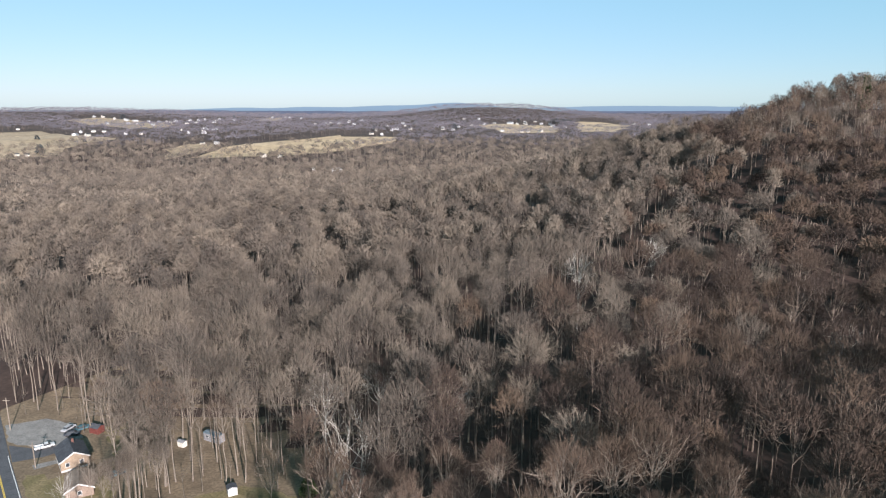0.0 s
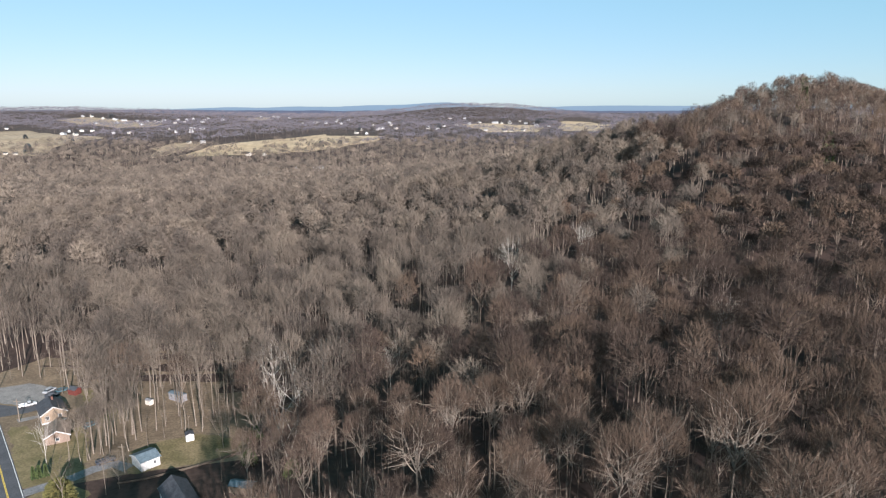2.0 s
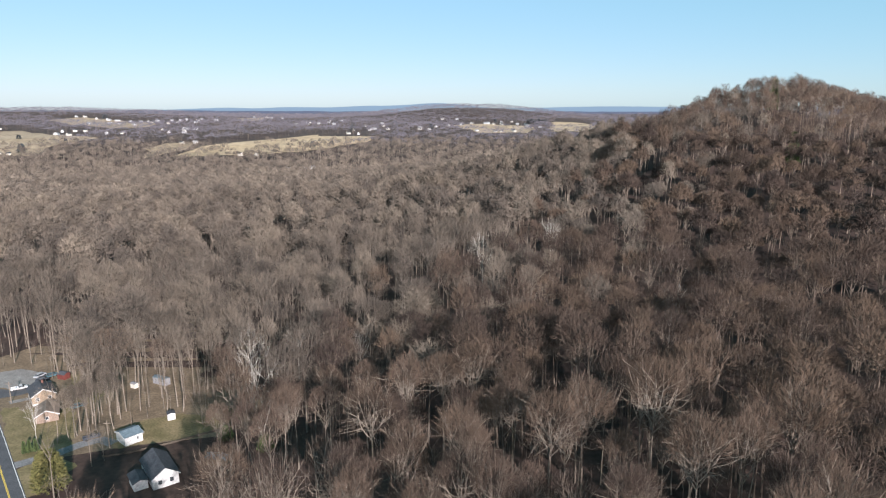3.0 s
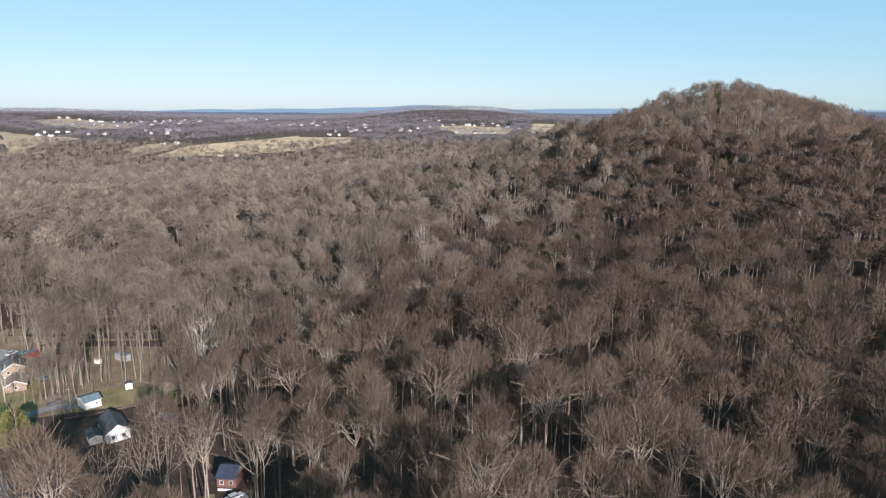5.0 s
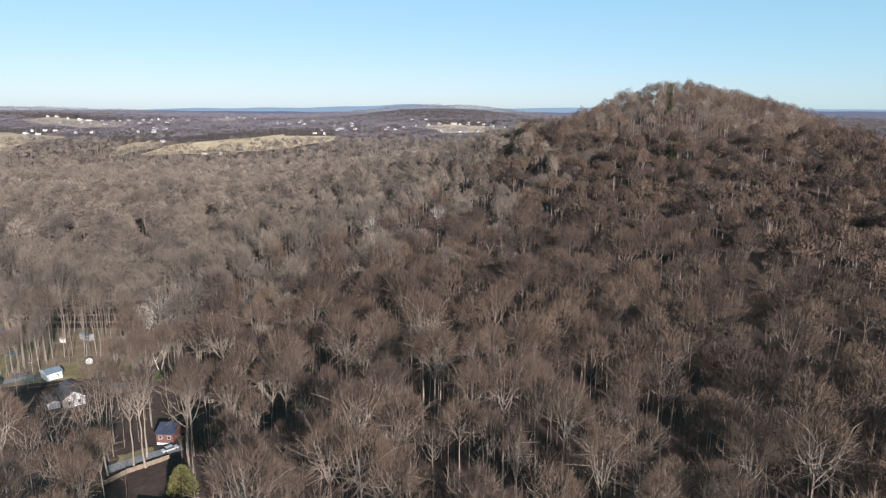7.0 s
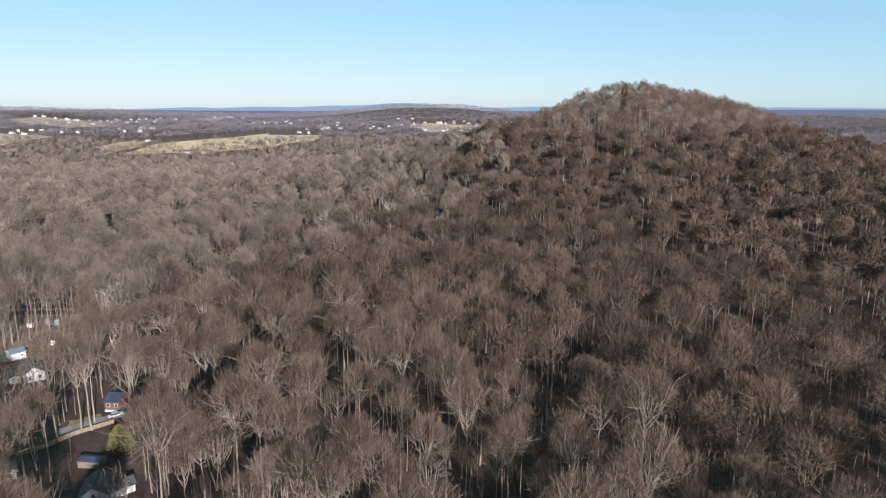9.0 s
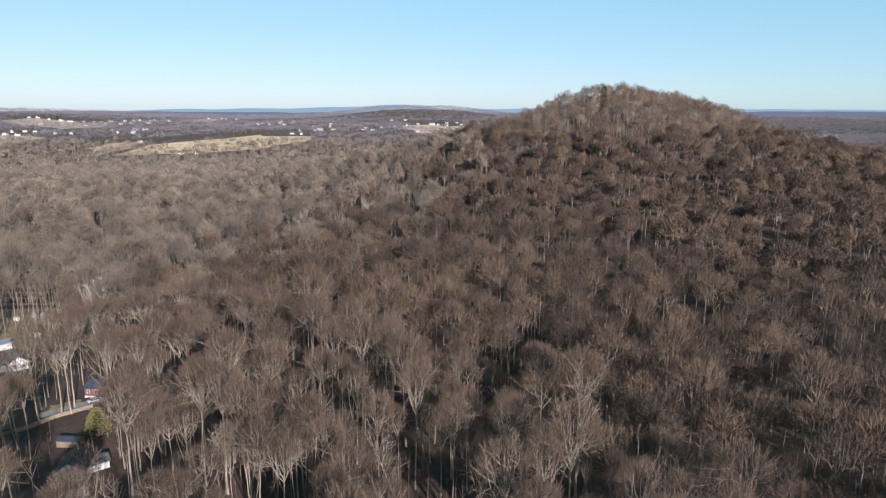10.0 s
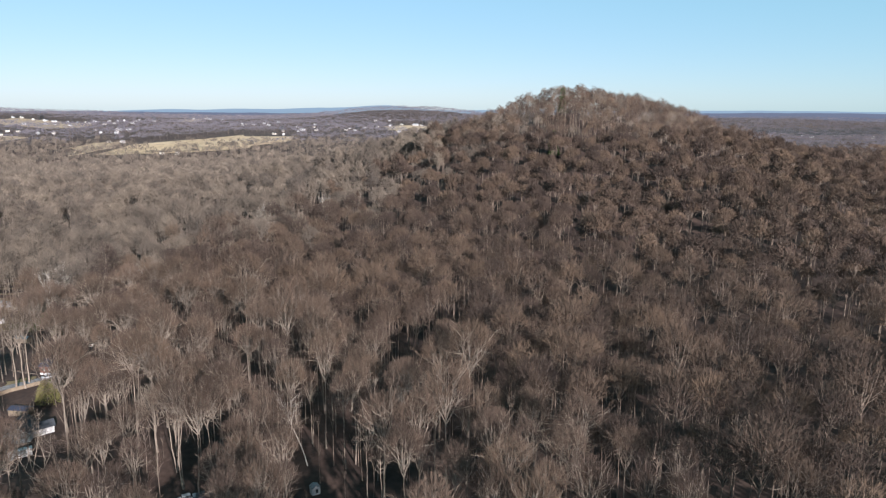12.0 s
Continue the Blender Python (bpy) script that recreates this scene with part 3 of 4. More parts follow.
forest("saplings", ux[keep], uy[keep], 5, 8, "thin bare saplings and brush under the trees", tall=(9, 21), seed=17, grey=lit_grey_stand(ux[keep], uy[keep], 33))
hx, hy = scatter(160, 480, 340, 700, 7.8, 16)
keep = (height(hx, hy) >= 60) & in_sight(hx, hy)
forest("hilltop_trees", hx[keep], hy[keep], 6, 8, "close-set bare trees on the hilltop", tall=(27, 33), seed=23, grey=np.random.default_rng(24).random(keep.sum()) < 0.22)


fx, fy = scatter(-1000, 1300, 700, 1230, 13.0, 12)
keep = in_sight(fx, fy) & (house_near(fx, fy) > 28)
fx, fy = np.concatenate([fx[keep], px[far]]), np.concatenate([fy[keep], py[far]])
forest("distant_woodland", fx, fy, 3, 10, "leafless grey-brown woodland in the middle distance", tall=(24, 30), seed=4, grey=lit_grey_stand(fx, fy, 32))
dx, dy = scatter(-3000, 3000, 1230, 3200, 19, 13)
chance = np.where(house_near(dx, dy) < 45, 0.7, 0.95)
keep = in_sight(dx, dy) & (np.random.default_rng(8).random(len(dx)) < chance) & (house_near(dx, dy) > 15)
forest("far_woods", dx[keep], dy[keep], 4, 10, "leafless woods on the far hills, haze put into their twig colour", tall=(15, 22), seed=6, twigs=HAZED_TWIG)

dx, dy = scatter(1480, 2150, 1990, 2460, 17, 27)
keep = house_near(dx, dy) > 20
forest("far_conifers", dx[keep], dy[keep], 4, 6, "dark evergreen wood by the far houses", tall=(15, 20), seed=28, twigs=FAR_NEEDLES)


COPSE = [(-93, 152), (-87, 172), (-72, 160), (-70, 149), (-80, 141), (-86, 143)]          # slim trees between the two yards
r = np.random.default_rng(44)
cx, cy = r.uniform(-86, -69, 90), r.uniform(140, 173, 90)
ok = inside(COPSE, cx, cy) & (np.hypot(cx + 92, cy - 166) > 4)
for x, y in list(zip(cx[ok], cy[ok]))[:15]:
    q = r.uniform(0.5, 0.8)
    copy_thing(models[int(r.integers(7, 9))], placed(x, y, r.uniform(0, 6.28), q))


# ---- trees that stand out ----
def single(x, y, seed, tall, wide, low, label, wood_mat=BARK, twig_mat=TWIG, **more):
    ob = tree_thing("tree", seed, tall, wide, low, label, wood_mat, twig_mat, fine=0.85, **more)
    ob.matrix_basis = placed(x, y, seed * 1.7, 1.0)
    return ob


PALE = "pale-barked bare sycamore by the stream"
for i, (x, y, tall, wide, low) in enumerate([(-22.3, 142.5, 31, 18, 0.2), (-20, 188, 24, 10, 0.4), (54, 251, 33, 11, 0.35), (89, 269, 32, 10, 0.4),
                                             (-34.6, 176, 27, 11, 0.35), (118, 182, 28, 10, 0.4), (5, 176, 24, 9, 0.4)]):
    single(x, y, 70 + i, tall, wide, low, PALE, PALE_BARK, PALE_TWIG, dense=0.16, forks=2 if i == 0 else 1, stout=1.5)
single(-89.2, 138.4, 80, 19, 6, 0.3, "white-barked bare birch beside the drive", PALE_BARK, GREY_TWIG, dense=0.08)
single(-76, 161, 81, 31, 17, 0.3, "large spreading bare oak behind the garage", dense=0.55, stout=1.5)
single(-59.8, 162, 82, 27, 7, 0.5, "slim bare tree at the edge of the lawn", dense=0.4)
single(-44.8, 153.2, 83, 15, 11, 0.15, "small spreading bare tree on the lawn", dense=0.3, stout=1.3)
single(-85.7, 142, 84, 20, 5, 0.55, "slim bare tree at the edge of the drive", dense=0.08)
single(-105, 190, 85, 20, 11, 0.25, "spreading bare tree on the lawn by the red shed", dense=0.5)
single(-66, 131, 86, 11, 8, 0.2, "bushy grey bare tree beside the drive", BARK, GREY_TWIG, dense=0.5)
for i, (x, y, tall, wide, low, fork) in enumerate([(-9.3, 68.7, 29, 17, 0.2, 1), (-3.7, 72, 30, 12, 0.45, 1), (-0.3, 71.8, 30, 11, 0.5, 1), (-2.4, 78, 29, 10, 0.55, 1), (-16.2, 87.8, 27, 10, 0.5, 1), (-13.8, 69.6, 28, 10, 0.4, 1), (32.4, 33.8, 24, 7, 0.55, 1), (34.1, 39.5, 26, 9, 0.45, 1), (-3.2, 41.1, 27, 12, 0.35, 1), (33, 12, 20, 7, 0.3, 2), (29, 9, 15, 9, 0.2, 2), (38, 4, 17, 9, 0.25, 2),
                                                   (7.6, 86, 29, 13, 0.3, 2), (-38, 70.7, 27, 13, 0.3, 1), (12.2, 70.8, 30, 15, 0.3, 2), (-20, 66, 27, 15, 0.25, 2)]):
    single(x, y, 90 + i, tall, wide, low, "tall bare tree with long pale limbs by the houses", dense=0.26, forks=fork, stout=1.6)
single(108.8, 10.6, 100, 24, 8, 0.55, "pale leaning bare tree", PALE_BARK, TWIG, dense=0.4, lean=-0.28)
for i, (x, y) in enumerate([(77.6, 0), (83.2, -4.3), (85.2, 13.8), (88.1, 10.5)]):
    single(x, y, 101 + i, 30, 8, 0.6, "tall straight bare tree with a pale trunk", dense=0.4, stout=1.4)


def evergreen(name, x, y, tall, wide, label, seed, round_top=0.0, leaf=None, n=2600):
    """A conifer: a trunk and tiers of needled sprays."""
    r = np.random.default_rng(seed)
    top = tagged(new(name), label, "tree")
    v, t = tube([(0, 0, -0.3), (0, 0, tall * 0.9)], [0.016 * tall, 0.01], 6)
    new("trunk", tri_mesh("trunk", v, t, [BARK], np.zeros(len(t)))).parent = top
    f = r.random(n) ** 0.8
    rad = wide / 2 * (1 - f) ** (0.8 - 0.45 * round_top) * r.uniform(0.35, 1, n) ** 0.5
    az = r.uniform(0, 6.283, n)
    base = np.stack([rad * np.cos(az), rad * np.sin(az), tall * (0.08 + 0.9 * f)], 1)
    way = np.stack([np.cos(az), np.sin(az), r.uniform(-0.3, 0.7, n)], 1) + r.normal(size=(n, 3)) * 0.3
    v, t = blades(base, way, tall * 0.085 * r.uniform(0.6, 1.2, n) * (2600 / n) ** 0.5, tall * 0.045 * r.uniform(0.7, 1.3, n) * (2600 / n) ** 0.5, r)
    new("crown", tri_mesh("crown", v, t, [leaf or NEEDLES], np.zeros(len(t)))).parent = top
    top.matrix_basis = placed(x, y, 0, 1.0)
    return top


evergreen("evergreen", -73.0, 116, 12.0, 9.0, "broad yellow-green evergreen tree beside the drive", 1, 1.0, OLIVE)
evergreen("evergreen", 15.5, 56, 8.5, 8, "olive-green evergreen behind the fence", 2, 0.8, OLIVE)
evergreen("evergreen", 268, 384, 22, 9, "dark green pine on the hillside", 3)
evergreen("evergreen", 296, 470, 25, 6, "dark pine on the hilltop", 4)
for x, y in ((-91.6, 135.2), (-90.4, 135.9), (-89.0, 136.7)):
    evergreen("cypress", x, y, 4.2, 1.3, "small dark columnar cypress in a row by the drive", 6)
evergreen("shrub", -36, 156.5, 5, 5, "dark green shrub behind the lawn", 10, 1.0)
evergreen("shrub", -34, 143, 4.5, 5, "dark green shrub at the end of the lawn", 7, 1.0)
evergreen("shrub", -20, 136, 5, 5.5, "dark green shrub at the end of the lawn", 8, 1.0)


for i, (x, y, tall, wide) in enumerate([(333, 2011, 17, 12), (345, 2018, 19, 14), (356, 2012, 16, 13), (366, 2024, 18, 14), (378, 2023, 16, 12), (390, 2034, 15, 12),
                                        (-738, 1206, 17, 13), (-856, 1395, 9, 10), (-742, 1368, 7, 8), (-204, 1266, 11, 11), (-170, 1290, 9, 9), (-178, 1735, 15, 10),
                                        (-84, 2060, 14, 10), (30, 1772, 16, 12), (-700, 2240, 15, 11), (-1060, 2205, 16, 14), (240, 2120, 14, 11)]):
    evergreen("evergreen", x, y, tall, wide, "dark evergreen tree among far fields and houses", 40 + i, 0.6, FAR_NEEDLES, 320)


# ---- fields, road and yards ----
for key, poly in FIELDS.items():
    patch("field", poly, 0.6, STRAW if key in ("main", "right", "far_right") else PASTURE, "dry straw-coloured winter field beyond the wood", "field", 40.0)


def strip(name, line, width, lift, mat, label, category):
    """A road or line draped along a polyline."""
    pts = []
    for (x1, y1), (x2, y2) in zip(line, line[1:]):
        n = max(1, int(math.hypot(x2 - x1, y2 - y1) / 5))
        pts += [(x1 + (x2 - x1) * k / n, y1 + (y2 - y1) * k / n) for k in range(n)]
    pts.append(line[-1])
    verts, faces = [], []
    for i, (x, y) in enumerate(pts):
        (xa, ya), (xb, yb) = pts[max(i - 1, 0)], pts[min(i + 1, len(pts) - 1)]
        d = math.hypot(xb - xa, yb - ya)
        nx, ny = -(yb - ya) / d * width / 2, (xb - xa) / d * width / 2
        z = ground_at(x, y) + lift
        verts += [(x + nx, y + ny, z), (x - nx, y - ny, z)]
        if i:
            faces.append((2 * i - 2, 2 * i - 1, 2 * i + 1, 2 * i))
    ob = mesh_object(name, verts, faces, mat)
    return tagged(ob, label, category, kind="structure")


patch("ground", [(-150, 205), (-128, 240), (-92, 262), (-50, 236), (-24, 200), (-24, 166), (-34, 146), (-64, 139), (-86, 131), (-97, 131), (-118, 158), (-140, 182)], 0.015, LEAFY,
      "tan leaf-strewn ground under thin trees", "ground")
strip("road", ROAD, 7.0, 0.08, ASPHALT, "dark asphalt country road with painted lines", "road")


def beside(line, off):
    """The polyline shifted sideways by off metres to its right."""
    out = []
    for i, (x, y) in enumerate(line):
        (xa, ya), (xb, yb) = line[max(i - 1, 0)], line[min(i + 1, len(line) - 1)]
        d = math.hypot(xb - xa, yb - ya)
        out.append((x + (yb - ya) / d * off, y - (xb - xa) / d * off))
    return out


for off, mat, text in ((3.15, WHITELINE, "white edge line painted on the road"), (-3.15, WHITELINE, "white edge line painted on the road"),
                       (0.12, YELLOWLINE, "yellow centre line painted on the road"), (-0.12, YELLOWLINE, "yellow centre line painted on the road")):
    strip("road_marking", beside(ROAD, off), 0.14, 0.10, mat, text, "road marking")
strip("driveway", [(-93.5, 125.5), (-90.4, 129), (-86.7, 131.9), (-81.8, 135.8), (-78, 140.5), (-73, 143.5), (-68, 141)], 4.0, 0.07, DRIVE, "worn grey driveway from the road to the garage", "driveway")
patch("gravel_lot", [(-134.5, 184.5), (-142, 194.5), (-131, 200), (-118, 195), (-113, 188), (-121, 181)], 0.05, GRAVEL, "pale gravel parking lot beside the brick house", "parking lot")
patch("driveway", [(-125.8, 173), (-133, 182.5), (-121.5, 180.5), (-113, 186), (-111.8, 183), (-118, 176.5)], 0.06, ASPHALT, "dark asphalt drive beside the brick house", "driveway")
patch("lawn", [(-118.5, 166.5), (-113, 167), (-110, 164), (-104, 168), (-97, 165), (-88, 171), (-88, 178), (-99, 194), (-112, 196), (-101, 182), (-90, 160), (-84, 150), (-80, 139),
               (-86, 135), (-92, 131.5), (-95, 133)], 0.03, GRASS, "winter-brown lawn round the brick house", "lawn")
patch("lawn", [(-67, 138), (-62, 139.3), (-50, 143), (-38, 151), (-39, 156), (-48, 160), (-57, 161), (-66, 156), (-72, 150)], 0.03, GRASS, "yellow-green winter lawn behind the garage", "lawn")
patch("lawn", [(-92, 123), (-86, 130), (-80, 133), (-74, 130), (-70, 121), (-78, 112), (-84, 112)], 0.03, GRASS, "winter-brown verge beside the road", "lawn")
patch("lawn", [(-12, 80), (-3, 84), (-1, 79), (-10, 75)], 0.05, GRASS, "small green lawn by the red house", "lawn")
patch("driveway", [(-12, 74), (-2, 81), (5, 84), (7, 81), (-2, 76), (-10, 69.5)], 0.06, DRIVE, "grey driveway by the red house", "driveway")

patch("walkway", [(-119, 171.5), (-113.2, 174.8), (-112.2, 172.6), (-117, 169.2)], 0.08, GRAVEL, "pale concrete walk beside the brick house", "path")

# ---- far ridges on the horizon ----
# Black base, all colour emitted: hazy light painted as the surface's own glow.
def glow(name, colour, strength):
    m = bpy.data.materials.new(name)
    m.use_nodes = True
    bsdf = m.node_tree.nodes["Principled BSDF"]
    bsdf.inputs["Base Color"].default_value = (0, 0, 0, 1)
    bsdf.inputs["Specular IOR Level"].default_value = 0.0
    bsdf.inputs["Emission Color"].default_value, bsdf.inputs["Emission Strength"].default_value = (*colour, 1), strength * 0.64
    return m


def ridge(dist, base, humps, colour, label, lo=-60, hi=60):
    """A long blue ridge, a self-lit backdrop that closes the horizon, its top above eye level as the humps say:
    (degrees, width, rise).
    """
    verts, faces = [], []
    n = 240
    for i in range(n + 1):
        az = lo + (hi - lo) * i / n
        rise = base + sum(h * math.exp(-((az - c) / w) ** 2) for c, w, h in humps) + 3.0 * noise.noise((az * 0.45, dist * 0.01, 0)) + 1.2 * noise.noise((az * 1.7, dist * 0.013, 3))
        x, y = dist * math.sin(radians(az)), dist * math.cos(radians(az))
        verts += [(x, y, -60), (x, y, 101.6 + rise), (x * 1.02, y * 1.02, -60)]
        if i:
            j = 3 * i
            faces += [(j - 3, j, j + 1, j - 2), (j - 2, j + 1, j + 2, j - 1)]
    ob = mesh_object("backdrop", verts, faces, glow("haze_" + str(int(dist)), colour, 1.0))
    return tagged(ob, label, "hills", kind="structure")


ridge(4000, -27, [(-30, 16, 9), (8, 6, 3), (36, 12, 17)], (0.112, 0.130, 0.175), "dim wooded ridge beyond the valley, a self-lit haze-coloured backdrop")
ridge(4300, -20, [(0.8, 4, 42), (-5.5, 3.0, 22), (-11, 3.0, 17), (-17, 3.5, 13), (15, 9, 21), (34, 14, 20)], (0.20, 0.28, 0.345), "blue hazy ridge on the horizon, a self-lit haze-coloured backdrop")


# ---- houses ----
def part(name, bm, mat, parent, label=""):
    me = bpy.data.meshes.new(name)
    bmesh.ops.recalc_face_normals(bm, faces=bm.faces[:])
    bm.to_mesh(me)
    bm.free()
    me.materials.append(mat)
    ob = new(name, me)
    ob.parent = parent
    return tagged(ob, label)


def box(x0, x1, y0, y1, z0, z1, bevel=0.0, bm=None):
    bm = bm or bmesh.new()
    made = bmesh.ops.create_cube(bm, size=1.0, matrix=Matrix.Translation(((x0 + x1) / 2, (y0 + y1) / 2, (z0 + z1) / 2)) @ Matrix.Diagonal((x1 - x0, y1 - y0, z1 - z0, 1)))
    if bevel:
        edges = list({e for v in made["verts"] for e in v.link_edges})
        bmesh.ops.bevel(bm, geom=edges, offset=bevel, segments=1, affect="EDGES")
    return bm


def gable_walls(w, l, eave, ridge_z):
    """Walls under a gable roof: the ridge runs along y."""
    bm = bmesh.new()
    ends = []
    for y in (-l / 2, l / 2):
        ends.append([bm.verts.new(p) for p in ((-w / 2, y, -0.6), (w / 2, y, -0.6), (w / 2, y, eave), (0, y, ridge_z), (-w / 2, y, eave))])
    bm.faces.new(ends[0])
    bm.faces.new(ends[1])
    for i in range(5):
        bm.faces.new((ends[0][i], ends[0][(i + 1) % 5], ends[1][(i + 1) % 5], ends[1][i]))
    return bm


def gable_roof(w, l, eave, ridge_z, over=0.4, thick=0.16):
    bm = bmesh.new()
    slope = (ridge_z - eave) / (w / 2)
    for s in (-1, 1):
        xo, zo = s * (w / 2 + over), eave - slope * over
        q = [(0, ridge_z), (xo, zo)]
        v = []
        for y in (-l / 2 - over, l / 2 + over):
            for x, z in q:
                v.append(bm.verts.new((x, y, z + 0.03)))
                v.append(bm.verts.new((x, y, z + 0.03 + thick)))
        a = v
        for f in ((0, 2, 3, 1), (4, 5, 7, 6), (0, 1, 5, 4), (2, 6, 7, 3), (1, 3, 7, 5), (0, 4, 6, 2)):
            bm.faces.new([a[i] for i in f])
    return bm


def window(parent, x, y, z, w, h, face, frame_mat):
    """A sash window on a wall that looks along face ('x', '-x', 'y', '-y')."""
    s = -1 if face[0] == "-" else 1
    def slab(name, hw, hh, d, mat, par, inner=0.0, label=""):
        if face[-1] == "y":
            b = box(x - hw, x + hw, y - 0.02, y + s * d, z - hh, z + hh) if s > 0 else box(x - hw, x + hw, y - d, y + 0.02, z - hh, z + hh)
        else:
            b = box(x - 0.02, x + d, y - hw, y + hw, z - hh, z + hh) if s > 0 else box(x - d, x + 0.02, y - hw, y + hw, z - hh, z + hh)
        return part(name, b, mat, par, label)
    fr = slab("window", w / 2 + 0.1, h / 2 + 0.1, 0.05, frame_mat, parent)
    slab("pane", w / 2, h / 2, 0.058, GLASS, fr)
    return fr


def house(label, x, y, turn, w, l, eave, ridge_z, wall, roof, openings=(), chimney=False, name="house", base=None, over=0.4, group=""):
    top = tagged(new(name), label, "house" if name != "shed" else "shed", group)
    top.matrix_basis = pose(x, y, ground_at(x, y) if base is None else base, 0, 0, turn)
    part("wall", gable_walls(w, l, eave, ridge_z), wall, top)
    rf = part("roof", gable_roof(w, l, eave, ridge_z, over), roof, top)
    for ox, oy, oz, ow, oh, face in openings:
        window(top, ox, oy, oz, ow, oh, face, WHITE)
    if chimney:
        part("chimney", box(0.5, 1.1, l * 0.2, l * 0.2 + 0.6, eave, ridge_z + 0.8), REDBRICK, rf)
    return top


def base_trim(ob, w, l, h, mat, name="foundation"):
    bm = box(-w / 2 - 0.03, w / 2 + 0.03, -l / 2 - 0.03, l / 2 + 0.03, -0.6, h)
    part(name, bm, mat, ob)


def fascia(ob, w, l, eave, ridge_z, over=0.4):
    """White boards along the gable edges."""
    slope = (ridge_z - eave) / (w / 2)
    for y in (-l / 2 - over - 0.05, l / 2 + over):
        bm = bmesh.new()
        for s in (-1, 1):
            xo, zo = s * (w / 2 + over), eave - slope * over
            q = [(0, ridge_z - 0.18), (0, ridge_z + 0.16), (xo, zo + 0.16), (xo, zo - 0.18)]
            f = [bm.verts.new((px_, y, pz_)) for px_, pz_ in q]
            g = [bm.verts.new((px_, y + 0.05, pz_)) for px_, pz_ in q]
            bm.faces.new(f)
            bm.faces.new(g[::-1])
            for i in range(4):
                bm.faces.new((f[i], f[(i + 1) % 4], g[(i + 1) % 4], g[i]))
        part("fascia", bm, WHITE, ob)


def car(label, x, y, turn, paint, pickup=False, length=4.7):
    """A parked car: body, cabin with glass, four wheels."""
    top = tagged(new("pickup_truck" if pickup else "car"), label, "truck" if pickup else "car")
    top.matrix_basis = pose(x, y, ground_at(x, y) + 0.08, 0, 0, turn)
    h = length / 2
    body = box(-h, h, -0.9, 0.9, 0.38, 0.95, 0.12)
    if pickup:
        box(-h, -0.25, -0.9, -0.8, 0.95, 1.15, 0.0, body)
        box(-h, -0.25, 0.8, 0.9, 0.95, 1.15, 0.0, body)
        box(-h, -h + 0.1, -0.8, 0.8, 0.95, 1.15, 0.0, body)
    part("body", body, paint, top)
    c0, c1 = (-0.2, 1.3) if pickup else (-1.5, 1.0)
    cab = bmesh.new()
    lo = [cab.verts.new(p) for p in ((c0, -0.82, 0.94), (c1 + 0.35, -0.82, 0.94), (c1 + 0.35, 0.82, 0.94), (c0, 0.82, 0.94))]
    hi = [cab.verts.new(p) for p in ((c0 + 0.25, -0.68, 1.5), (c1 - 0.25, -0.68, 1.5), (c1 - 0.25, 0.68, 1.5), (c0 + 0.25, 0.68, 1.5))]
    cab.faces.new(hi)
    for i in range(4):
        cab.faces.new((lo[i], lo[(i + 1) % 4], hi[(i + 1) % 4], hi[i]))
    cabin = part("window_glass", cab, GLASS, top)
    part("roof", box(c0 + 0.22, c1 - 0.22, -0.7, 0.7, 1.5, 1.56, 0.02), paint, cabin)
    for wx in (-h + 0.85, h - 0.85):
        for wy in (-0.82, 0.82):
            bm = bmesh.new()
            bmesh.ops.create_cone(bm, cap_ends=True, segments=14, radius1=0.34, radius2=0.34, depth=0.22, matrix=Matrix.Translation((wx, wy, 0.34)) @ Euler((radians(90), 0, 0)).to_matrix().to_4x4())
            part("wheel", bm, TYRE, top)
    return top


b = house("tan brick house with a dark shingle roof", -108.4, 173.6, 38, 7.2, 10, 3.3, 5.4, BRICK, DARKROOF,
          [(-1.9, -5, 1.95, 0.9, 1.1, "-y"), (1.7, -5, 1.95, 0.9, 1.1, "-y"), (3.6, -2, 1.95, 0.9, 1.1, "x"), (3.6, 2, 1.95, 0.9, 1.1, "x")], chimney=True)
base_trim(b, 7.2, 10, 0.5, WHITE)
fascia(b, 7.2, 10, 3.3, 5.4)
b = house("low brown-roofed house with white gable boards", -98.5, 159.5, 28, 6.6, 9, 2.5, 4.2, BROWNROOF, BROWNROOF, [(0, -4.5, 1.4, 0.9, 1.0, "-y")])
fascia(b, 6.6, 9, 2.5, 4.2)
house("small red shed with a dark green roof", -110.5, 191.5, 70, 2.6, 3.6, 2.0, 2.7, REDPAINT, DARKROOF, name="shed", over=0.2)
b = house("white garage with a blue-grey metal roof", -64.0, 143.2, 137, 6.4, 5.4, 2.8, 3.8, WHITE, BLUEROOF, [(-3.2, -1.2, 1.6, 0.5, 0.9, "-x")], name="shed", over=0.3)
fascia(b, 6.4, 5.4, 2.8, 3.8, 0.3)
house("small white garden shed with a dark roof", -56.6, 157.4, 28, 2.4, 2.2, 2.1, 2.5, WHITE, DARKROOF, name="shed", over=0.12)
b = house("dark-shingled house with a white gable", -46.3, 122.6, 36, 6.8, 13.0, 3.3, 5.6, WHITE, DARKROOF, [(-1.5, -6.5, 1.8, 1.0, 1.2, "-y"), (1.5, -6.5, 1.8, 1.0, 1.2, "-y")])
fascia(b, 6.8, 13.0, 3.3, 5.6)
house("low side wing with a dark shingle roof", -50.4, 118.2, 36, 3.6, 6.0, 2.4, 3.1, WHITE, DARKROOF)
